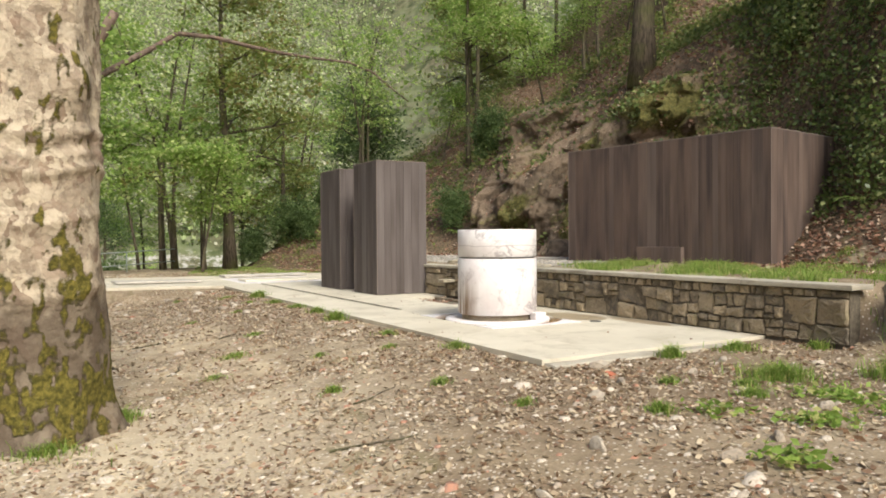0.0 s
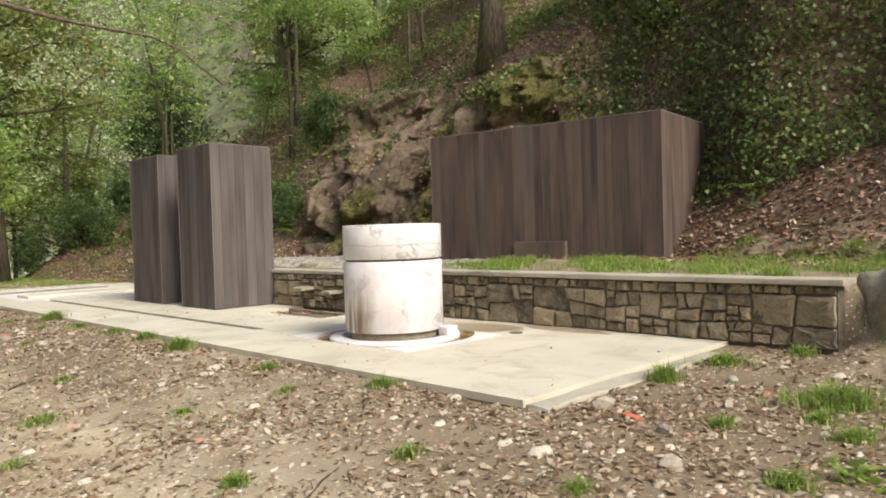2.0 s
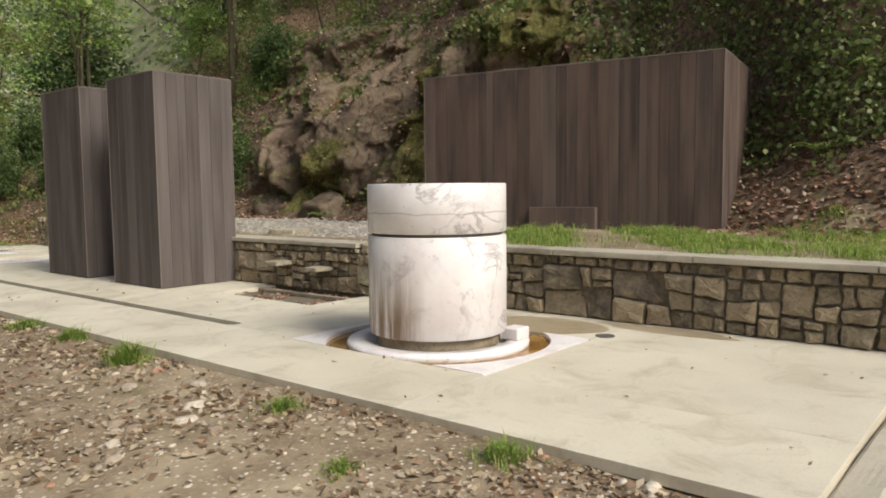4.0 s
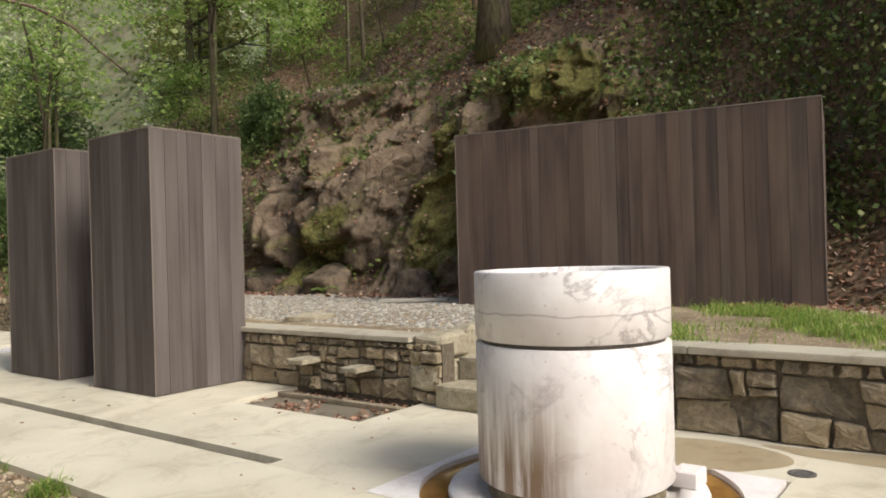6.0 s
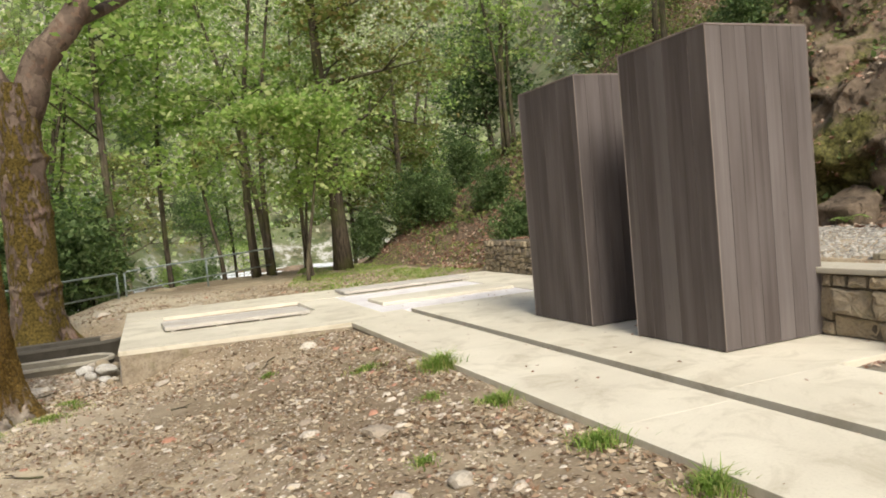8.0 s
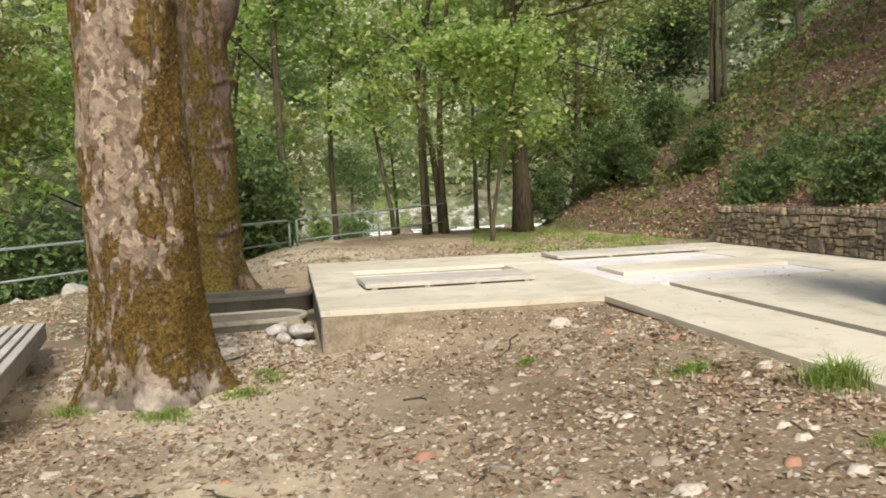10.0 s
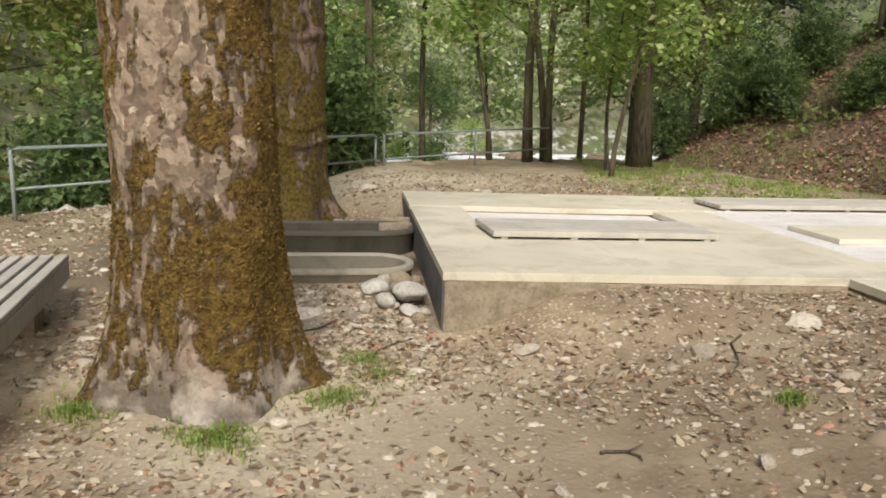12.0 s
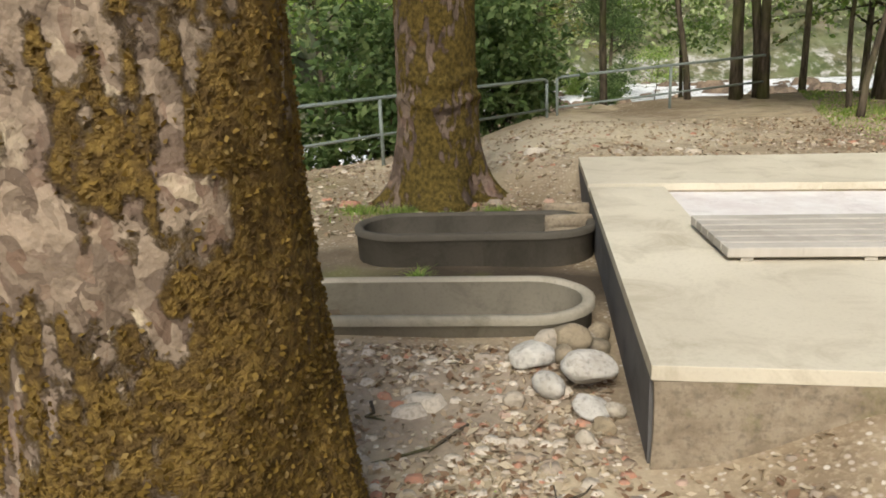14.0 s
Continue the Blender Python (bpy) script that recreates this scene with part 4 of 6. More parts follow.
railing((1.16, 26.95, 0.05), (5.0, 29.4, 0.2), 3, "galvanised two-bar steel railing along the river bank")
railing((-3.18, 21.75, -0.03), (1.0, 26.75, 0.04), 3, "galvanised two-bar steel railing above the river")
railing((-6.2, 18.2, 0.0), (-3.45, 21.35, 0.0), 3, "galvanised two-bar steel railing by the dark water")


# ---- boulders and cobbles ----
def boulder(name, m, size, seed, material, label, category, group="", sub=4, rough=0.35, parent=None):
    bm = bmesh.new()
    bmesh.ops.create_icosphere(bm, subdivisions=sub, radius=1.0)
    off = Vector((seed * 7.3, seed * 3.1, seed))
    rs = random.Random(seed)
    cuts = []
    for _ in range(int(26 * rough)):
        d = Vector((rs.gauss(0, 1), rs.gauss(0, 1), rs.gauss(0, 0.7))).normalized()
        cuts.append((d, rs.uniform(0.62, 0.92)))
    for v in bm.verts:
        for d, lim in cuts:
            over = v.co.dot(d) - lim
            if over > 0:
                v.co -= d * over * 0.92
    for v in bm.verts:
        n = v.co.copy()
        k = 1 + rough * (noise.noise(n * 1.3 + off) * 0.35 + noise.noise(n * 3.1 + off) * 0.22 + noise.noise(n * 8 + off) * 0.12 + noise.noise(n * 19 + off) * 0.05)
        v.co = Vector((n.x * k * size[0], n.y * k * size[1], n.z * k * size[2]))
    ob = part(name, bm, material, parent)
    ob.matrix_basis = m
    if sub > 2:
        smooth_faces(ob)
    if label:
        tagged(ob, label, category, group)
    return ob


for i, (x, y, s, tall) in enumerate(((1.09, 18.0, 0.125, 0.75), (0.85, 18.10, 0.115, 0.7), (1.09, 17.82, 0.105, 0.5), (0.92, 17.92, 0.085, 0.85), (1.02, 18.27, 0.11, 0.8), (1.14, 18.36, 0.08, 0.9), (1.16, 18.52, 0.09, 0.8), (0.99, 18.12, 0.07, 0.8), (1.13, 17.68, 0.055, 0.6))):
    boulder("cobble", pose(x, y, land_at(x, y) + s * tall * 0.55 + (0.07 if i == 0 else 0), 10 * i, 5, 40 * i), (s, s * 0.8, s * tall * 0.8), 40 + i, WHITE_COBBLE if i < 4 else WALL_STONE,
            "smooth pale river cobble heaped beside the concrete platform", "stone", "cobbles by the platform", 3, 0.22)

for i, (x, y, a) in enumerate(((-3.35, 23.5, 0.26), (-2.6, 24.1, 0.28), (-2.95, 23.8, 0.16))):
    boulder("pale_rock", pose(x, y, land_at(x, y) + a * 0.3, 0, 10 * i, 50 * i), (a, a * 0.8, a * 0.8), 90 + i, WHITE_COBBLE, "pale rock on the bank below the railing", "rock", "bank rocks", 3, 0.5)
for i, (x, y, a) in enumerate(((0.78, 17.85, 0.05), (0.92, 18.25, 0.08), (1.16, 18.15, 0.09), (1.05, 17.6, 0.045), (1.18, 17.8, 0.05), (0.84, 18.18, 0.055), (1.1, 18.42, 0.09))):
    boulder("cobble", pose(x, y, land_at(x, y) + a * 0.5, 10 * i, 5, 40 * i), (a, a * 0.8, a * 0.7), 140 + i, PEBBLE, "small river cobble heaped beside the concrete platform", "stone", "cobbles by the platform", 3, 0.3)

# the rock outcrop of the hillside, one mass of several overlapping bodies
outcrop = thing("rock_outcrop", pose(0, 0, 0), "brown weathered rock outcrop with moss at the foot of the hill", "rock")
def convex_body(Y, Z, y, z, x, ry, rz, seed, lean=0.25):
    """The face of one angular block: a tilted front and a ring of chamfer planes."""
    r = random.Random(seed)
    dy, dz = (Y - y) / ry, (Z - z) / rz
    out = 0.12 * r.uniform(-1, 1) * dy + 0.10 * dz
    turn = r.uniform(0, 6.28)
    for i in range(11):
        a = turn + 2 * math.pi * i / 11 + r.uniform(-0.25, 0.25)
        steep, start = r.choice((0.8, 1.3, 2.2, 3.4)), r.uniform(0.2, 0.9)
        out = np.maximum(out, steep * (math.cos(a) * dy + math.sin(a) * dz - start))
    return x + out + lean * (Z - z)


def rock_face(y0, y1, z0, z1, seed, parent):
    """A craggy sheet of rock: angular blocks that meet in clefts, with a slanting spur between them."""
    ys, zs = np.linspace(y0, y1, 330), np.linspace(z0, z1, 170)
    Y, Z = np.meshgrid(ys, zs, indexing="ij")

    def field(fy, fz, s, skew=0.0, octaves=1):
        return np.array([[noise.fractal(Vector((a * fy + b * skew, b * fz, s)), 1.0, 2.1, octaves) for b in zs] for a in ys])

    wob, wob2 = field(1.1, 1.1, seed, 0.3, 2), field(1.3, 1.3, seed + 20, 0.3, 2)
    wy, wz = Y + 0.07 * wob, Z + 0.07 * wob2
    X = toe(Y) + 0.55 + 0.42 * (Z - 1.0) + 0.25 * wob
    for i, b in enumerate(((16.45, 2.6, 11.30, 1.05, 1.25), (17.7, 2.1, 11.15, 0.9, 1.1), (17.1, 3.5, 11.85, 0.9, 0.75), (15.9, 3.65, 11.95, 0.55, 0.7), (16.1, 1.15, 11.1, 0.6, 0.5), (17.2, 1.05, 10.95, 0.7, 0.45), (18.5, 1.5, 11.2, 0.7, 0.9),
                            (13.4, 3.5, 11.85, 0.75, 0.9), (12.45, 4.15, 12.0, 0.75, 0.7), (12.3, 4.95, 12.5, 0.8, 0.5), (13.3, 4.75, 12.55, 0.7, 0.6), (12.6, 2.8, 11.6, 0.9, 1.0), (11.4, 3.7, 12.45, 0.6, 0.8), (10.6, 4.1, 12.9, 0.7, 0.8), (13.6, 1.3, 11.15, 0.6, 0.6), (12.4, 1.3, 11.3, 0.8, 0.7))):
        X = np.minimum(X, convex_body(wy, wz, *b, seed * 31 + i))
    off = wy - (15.05 - 0.52 * (wz - 1.0))
    spur = 11.05 + 0.36 * (wz - 1.0) + np.where(off > 0, 1.35 * np.maximum(off - 0.06, 0), 0.30 * np.abs(off)) + 0.7 * np.maximum(wz - 4.3, 0)
    X = np.minimum(X, spur)
    edge = np.minimum(Y - y0, y1 - Y)
    X += 1.3 * np.exp(-(edge / 0.45) ** 2) + 1.2 * smoothstep((Z - z1 + 0.6) / 0.6)
    # broken facets: small tilted planes at two sizes, and fine roughness
    for count, size, amp in ((90, 0.5, 0.16), (420, 0.22, 0.05)):
        r = np.random.default_rng(seed + count)
        sy, sz = r.uniform(y0, y1, count), r.uniform(z0, z1, count)
        dy, dz = (wy + 0.5 * size * wob)[..., None] - sy, (wz + 0.5 * size * wob2)[..., None] - sz
        near = np.argmin((dy * 1.25 + dz * 0.6) ** 2 + (dz * 0.62) ** 2, -1)
        pick = np.take_along_axis
        ny, nz = pick(dy, near[..., None], -1)[..., 0], pick(dz, near[..., None], -1)[..., 0]
        ga, gb, off = r.uniform(-0.55, 0.55, count), r.uniform(-0.4, 0.6, count), r.uniform(-0.5, 0.5, count) * amp
        X += off[near] + np.clip(ga[near] * ny + gb[near] * nz, -amp * 1.5, amp * 1.5)
    X[1:-1, 1:-1] = (X[:-2, 1:-1] + X[2:, 1:-1] + X[1:-1, :-2] + X[1:-1, 2:] + 2 * X[1:-1, 1:-1]) / 6
    X += 0.06 * field(3.4, 3.4, seed + 3, 0.0, 7) + 0.06 * np.abs(field(2.4, 1.3, seed + 5, 1.3, 4))
    idx = np.arange(X.size).reshape(X.shape)
    q = np.stack([idx[:-1, :-1], idx[:-1, 1:], idx[1:, 1:], idx[1:, :-1]], -1).reshape(-1, 4)
    me = array_mesh("rock_mass", np.stack([X, Y, Z + 0.05 * wob], -1).reshape(-1, 3), q, ROCK)
    grown = 0.24 + 0.5 * wob2 + 0.35 * wob
    for my, mz, ry, rz, amount in ((16.5, 1.75, 0.6, 0.6, 1.0), (14.0, 2.6, 0.6, 1.5, 0.9), (12.5, 4.6, 1.2, 0.6, 0.9), (11.3, 3.6, 0.7, 0.6, 0.5), (17.9, 1.2, 0.5, 0.3, 0.5)):
        grown += amount * np.exp(-((Y - my) / ry) ** 2 - ((Z - mz) / rz) ** 2)
    me.attributes.new("mossiness", "FLOAT", "POINT").data.foreach_set("value", grown.astype(np.float32).ravel())
    ob = new("rock_mass", me)
    ob.parent = parent
    return ob


rock_face(9.9, 19.3, 0.75, 5.7, 4, outcrop)
for i, (x, y, z, sx, sy, sz, rx, rz) in enumerate(((11.35, 16.2, 1.1, 0.55, 0.5, 0.45, 0, 70), (11.3, 17.7, 1.05, 0.5, 0.6, 0.5, 0, 30), (11.25, 14.1, 1.05, 0.45, 0.5, 0.4, 0, 10))):
    boulder("rock_mass", pose(x, y, z, rx, 8, rz), (sx, sy, sz), 60 + i, ROCK, "", "", "", 4, 0.5, outcrop)
boulder("boulder", pose(7.62, 3.95, 0.42, 0, -20, 15), (0.62, 0.5, 0.85), 81, STEP_STONE, "mossy boulder against the end of the rubble wall", "rock", "", 5, 0.45)
boulder("boulder", pose(8.9, 3.2, 0.8, 0, 0, 50), (0.8, 0.6, 0.5), 82, ROCK, "mossy boulder half buried in the bank", "rock", "", 4, 0.45)
plank = part("loose_plank", rough_block(-0.5, 0.5, -0.12, 0.12, 0, 0.05, 0.006, 3, 3, 0.006), GREY_TIMBER)
plank.matrix_basis = pose(10.05, 13.1, TERRACE_Z + 0.005, 0, 0, -62)
tagged(plank, "pale loose board lying on the gravel", "plank")
slabs = part("flat_stone", rough_block(-0.28, 0.28, -0.2, 0.2, 0, 0.07, 0.015, 4, 9, 0.02), STEP_STONE)
slabs.matrix_basis = pose(7.55, 12.55, TERRACE_Z - 0.01, 0, 0, 20)
tagged(slabs, "pale flat stone lying on the terrace", "stone")
shard = part("tile_shard", rough_block(-0.07, 0.07, -0.03, 0.03, 0, 0.025, 0.006, 2, 4, 0.006), BRICK_RED)
shard.matrix_basis = pose(4.2, 4.63, land_at(4.2, 4.63), 0, 0, 70)
tagged(shard, "broken piece of red clay tile on the soil", "tile shard")


# ---- plane trees ----
def plane_tree(m, radius, bole, seed, label, limbs, bark, mossy, ridges=(), burl=None, lean=(0, 0), swell=0.0, flare=0.26):
    """An old plane tree: a lumpy bole with root flare, and heavy limbs above."""
    t = thing("plane_tree", m, label, "tree", "old plane trees")
    nu, nv = 112, 170
    off = Vector((seed * 5.1, seed * 2.3, 0))
    zs = np.concatenate([np.linspace(-0.3, 0.8, 60), np.linspace(0.815, bole, nv - 60)])
    verts = []
    for z in zs:
        zz = max(z, 0.0)
        for i in range(nu):
            a = 2 * math.pi * i / nu
            n = Vector((math.cos(a), math.sin(a), 0))
            p = n + Vector((0, 0, z * 0.9))
            r = radius * (1 - 0.02 * zz + swell * max(0, zz - bole + 1.2) ** 2)
            r += flare * math.exp(-zz / 0.2) * (0.55 + 0.45 * math.sin(5 * a + seed + 0.7 * math.sin(2 * a)))
            r += 0.05 * math.exp(-zz / 0.6)
            r += radius * (0.09 * noise.noise(p * 1.1 + off) + 0.05 * noise.noise(p * 3 + off) + 0.022 * noise.noise(p * 9 + off) + 0.010 * noise.noise(p * 24 + off))
            for rz, ra, amp in ridges:
                spread = 0.5 + 0.5 * math.cos(a - ra)
                r += amp * spread * math.exp(-((zz - rz - 0.04 * math.sin(3 * a + seed)) / 0.035) ** 2)
            if burl:
                bz, ba, br = burl
                da = (a - ba + math.pi) % (2 * math.pi) - math.pi
                q = (da * radius / br) ** 2 + ((zz - bz) / br) ** 2
                r += 0.55 * br * math.exp(-q * 1.4)
            verts.append((n.x * r + lean[0] * zz, n.y * r + lean[1] * zz, z))
    idx = np.arange(nu * nv).reshape(nv, nu)
    nxt = np.roll(idx, -1, 1)
    quads = np.stack([idx[:-1], nxt[:-1], nxt[1:], idx[1:]], -1).reshape(-1, 4)
    verts = np.array(verts)
    tr = new("trunk", array_mesh("trunk", verts, quads, bark))
    tr.parent = t
    smooth_faces(tr)
    ang = np.arctan2(verts[:, 1], verts[:, 0])
    n1 = np.array([noise.noise(Vector((math.cos(b) * 1.3, math.sin(b) * 1.3, float(q) * 1.4)) + off) for b, q in zip(ang, verts[:, 2])])
    n2 = np.array([noise.noise(Vector((math.cos(b) * 4, math.sin(b) * 4, float(q) * 4)) + off) for b, q in zip(ang, verts[:, 2])])
    n3 = np.array([noise.noise(Vector((math.cos(b) * 11, math.sin(b) * 11, float(q) * 9)) + off) for b, q in zip(ang, verts[:, 2])])
    grown = mossy(ang, verts[:, 2]) + 0.75 * n1 + 0.85 * n2 + 0.9 * n3
    tr.data.attributes.new("mossiness", "FLOAT", "POINT").data.foreach_set("value", grown.astype(np.float32))
    rr = np.random.default_rng(seed)
    tips = []
    for pts, r0, r1 in limbs:
        bm = bmesh.new()
        n = 14
        ctrl = [Vector(p) for p in pts]
        line, rad = [], []
        for i in range(n):
            f = i / (n - 1) * (len(ctrl) - 1)
            k = min(int(f), len(ctrl) - 2)
            p = ctrl[k].lerp(ctrl[k + 1], f - k) + Vector(noise.noise_vector(Vector((f * 1.3, seed, 0)))) * 0.08
            line.append(p)
            rad.append((r0 + (r1 - r0) * i / (n - 1)) * (1 + 0.12 * noise.noise(Vector((f * 4, seed, 3)))))
        tube(bm, line, rad, 18)
        smooth_faces(part("limb", bm, bark, t))
        tips += [line[-1], line[-3], line[-5]]
    cs = np.concatenate([np.array(p) + rr.normal(size=(150, 3)) * (1.0, 1.0, 0.6) for p in tips])
    v, f = leaf_cards(cs, 0.075, rr, 0.4, 0.8)
    cr = new("crown", array_mesh("crown", v, f, LEAF_SPRING))
    cr.parent = t
    tagged(cr, "thin spring leaves")
    return t, verts.reshape(nv, nu, 3), grown.reshape(nv, nu)


A_TREE, _, _ = plane_tree(pose(0.05, 6.42, land_at(0, 6.4), 0, 0, 0), 0.50, 4.6, 3, "old plane tree with flaking cream bark and a mossy foot",
                       [(((0.05, 0, 4.2), (0.3, 0.5, 6.0), (0.9, 1.4, 8.5)), 0.30, 0.12), (((-0.05, 0, 4.2), (-0.6, -0.3, 6.0), (-1.6, -0.8, 8.5)), 0.28, 0.12)], CREAM_BARK, lambda a, z: 0.72 * np.exp(-((z - 0.42) / 0.42) ** 2) + 0.1 * np.cos(a + 1.2) - 0.1,
                       ((1.08, -1.5, 0.03), (1.98, -1.4, 0.05), (2.24, -1.4, 0.045), (1.62, -1.6, 0.03), (2.08, -1.0, 0.03)), (2.62, -1.0, 0.22), (0.0, 0.0), 0.02, 0.12)
B_TREE, b_verts, b_moss = plane_tree(pose(-0.05, 16.71, land_at(0, 16.7)), 0.40, 4.8, 8, "old plane tree with flaking bark and thick brown moss",
                             [(((-0.25, 0, 4.4), (-0.6, 0.3, 6.2), (-1.5, 1.0, 9.0)), 0.28, 0.12), (((-0.25, 0, 4.4), (0.2, -0.3, 6.2), (0.8, -0.9, 9.0)), 0.26, 0.12)], PLANE_BARK, lambda a, z: 0.10 + 0.95 * np.maximum(0, np.cos(a + 0.1)) + 0.45 * np.maximum(0, np.cos(a - 3.3)) + 0.30 * np.exp(-((z - 0.7) / 0.45) ** 2) - 0.9 * np.exp(-(z / 0.32) ** 2) * np.maximum(0, np.cos(a + 1.0)),
                             ((2.9, 0.5, 0.02),), None, (-0.012, 0.0), 0.02, 0.19)
C_TREE, _, _ = plane_tree(pose(-0.06, 22.0, land_at(0.13, 22.0)), 0.375, 4.2, 15, "old plane tree with a mossy fork beside the tubs",
                       [(((0.1, 0, 3.7), (0.45, -0.1, 4.6), (1.15, -0.2, 5.4), (2.2, -0.2, 7.5)), 0.30, 0.13), (((1.0, -0.1, 5.2), (2.1, 1.0, 6.1), (4.4, 2.0, 7.8), (7.4, 2.0, 7.5), (10.4, 2.0, 7.45), (12.2, 2.0, 6.3)), 0.11, 0.02), (((-0.1, 0, 3.7), (-0.45, 0.1, 4.8), (-1.0, 0.4, 7.5)), 0.28, 0.12)], BROWN_BARK, lambda a, z: 0.42 + 0.3 * np.cos(a + 0.3) + 0.4 * np.exp(-((z - 1.4) / 0.5) ** 2) + 0.5 * np.exp(-((z - 4.3) / 0.5) ** 2),
                       ((0.9, -1.0, 0.05), (1.1, -0.8, 0.03), (2.1, -1.0, 0.04), (3.0, 0.0, 0.05)), (3.0, -0.1, 0.14), (0.0, 0.0), 0.02)


# ---- woodland ----
def wood_tree(name, seed, height, radius, leaf, leaf_size, n_leaves, bark, crown_from=0.35, spread=0.28, stems=1, bend=0.05, clump=0.55):
    """A slender woodland tree: bent stems, limbs, and clumps of leaves at the limbs' ends."""
    r = np.random.default_rng(seed)
    t = thing(name, pose(0, 0, -500), "slender woodland tree in fresh leaf", "tree", "woodland trees")
    bm = bmesh.new()
    tips = []
    for s in range(stems):
        az = r.uniform(0, 6.28)
        base = np.array([math.cos(az), math.sin(az), 0]) * (0.0 if stems == 1 else 0.25)
        drift = r.normal(size=2) * bend * height * (1 if stems == 1 else 1.6)
        hh = height * r.uniform(0.85, 1.0)
        line, rad = [], []
        for i in range(10):
            f = i / 9
            p = base + np.array([drift[0] * f * f + 0.1 * math.sin(5 * f + seed), drift[1] * f * f + 0.1 * math.cos(4 * f + seed), hh * f - 0.3 * (i == 0)])
            line.append(p)
            rad.append(radius * (1 - 0.85 * f) * (1.35 if i == 0 else 1) + 0.01)
        tube(bm, line, rad, 9)
        for k in range(int(9 + 5 * (stems == 1))):
            f = r.uniform(crown_from, 0.95)
            i = int(f * 9)
            p = line[i] + (line[min(i + 1, 9)] - line[i]) * (f * 9 - i)
            a = r.uniform(0, 6.28)
            ln = height * spread * r.uniform(0.5, 1.1) * (1.15 - 0.6 * f)
            mid = p + np.array([math.cos(a) * ln * 0.5, math.sin(a) * ln * 0.5, ln * r.uniform(0.1, 0.4)])
            end = p + np.array([math.cos(a + 0.3) * ln, math.sin(a + 0.3) * ln, ln * r.uniform(0.1, 0.6)])
            rr0 = max(0.012, radius * (1 - 0.85 * f) * 0.45)
            tube(bm, [p, mid, end], [rr0, rr0 * 0.7, rr0 * 0.25], 5)
            tips += [end, mid * 0.5 + end * 0.5, mid]
            for _ in range(2):
                tw = mid + r.normal(size=3) * ln * 0.3
                tube(bm, [mid, tw], [rr0 * 0.5, rr0 * 0.15], 4)
                tips.append(tw)
    tr = part("trunk", bm, bark, t)
    smooth_faces(tr)
    tips = np.array(tips)
    pick = tips[r.integers(0, len(tips), n_leaves // 14)]
    sub = pick + r.normal(size=pick.shape) * (clump, clump, clump * 0.5)
    cs = np.repeat(sub, 14, 0) + r.normal(size=(len(sub) * 14, 3)) * (0.2, 0.2, 0.09)
    v, f = leaf_cards(cs, leaf_size, r, 0.45, 0.62)
    cr = new("crown", array_mesh("crown", v, f, leaf))
    cr.parent = t
    return t


def bush(name, seed, size, leaf, leaf_size, n, label):
    r = np.random.default_rng(seed)
    t = thing(name, pose(0, 0, -500), label, "bush", "bank bushes")
    bm = bmesh.new()
    tips = []
    for k in range(9):
        a = r.uniform(0, 6.28)
        e = np.array([math.cos(a) * size[0] * r.uniform(0.2, 0.9), math.sin(a) * size[1] * r.uniform(0.2, 0.9), size[2] * r.uniform(0.4, 1)])
        tube(bm, [(0, 0, -0.2), tuple(e * (0.4, 0.4, 0.6)), tuple(e)], [0.03, 0.02, 0.006], 5)
        tips += [e, e * (0.7, 0.7, 0.8)]
    part("stem", bm, BARK, t)
    tips = np.array(tips)
    pick = tips[r.integers(0, len(tips), n // 12)] + r.normal(size=(n // 12, 3)) * np.array(size) * 0.24
    pick[:, 2] = np.abs(pick[:, 2])
    cs = np.repeat(pick, 12, 0) + r.normal(size=(len(pick) * 12, 3)) * 0.09
    v, f = leaf_cards(cs, leaf_size, r, 0.3, 0.5)
    cr = new("foliage", array_mesh("foliage", v, f, leaf))
    cr.parent = t
    return t


def at_land(x, y, turn=0.0, s=1.0, dz=0.0):
    return pose(x, y, land_at(x, y) + dz, 0, 0, turn) @ Matrix.Diagonal((s, s, s, 1))


ash = wood_tree("ash_tree", 1, 12.0, 0.11, LEAF_SPRING, 0.085, 5200, BARK, 0.3, 0.26)
oak = wood_tree("oak_tree", 2, 13.0, 0.23, LEAF_OAK, 0.085, 7000, BARK, 0.25, 0.33)
alder = wood_tree("alder_tree", 3, 10.0, 0.085, LEAF_SPRING, 0.08, 4200, BARK, 0.3, 0.24, 4, 0.05)
pine_ish = wood_tree("holm_oak", 4, 10.0, 0.16, LEAF_DARK, 0.075, 12000, BARK, 0.25, 0.26)
birch = wood_tree("birch_tree", 5, 11.0, 0.075, LEAF_SPRING, 0.07, 4500, BARK, 0.5, 0.2)
sapling = wood_tree("sapling", 6, 4.2, 0.035, LEAF_SPRING, 0.06, 2200, BARK, 0.45, 0.30, 1, 0.05, 0.35)
laurel = bush("laurel_bush", 7, (1.5, 1.5, 2.4), LEAF_DARK, 0.075, 9000, "dense dark laurel bush beside the railing")
hazel = bush("hazel_bush", 8, (1.3, 1.3, 2.2), LEAF_SPRING, 0.07, 5200, "fresh green bush on the river bank")
TEMPLATES = [ash, oak, alder, pine_ish, birch, sapling, laurel, hazel]
rng = np.random.default_rng(77)

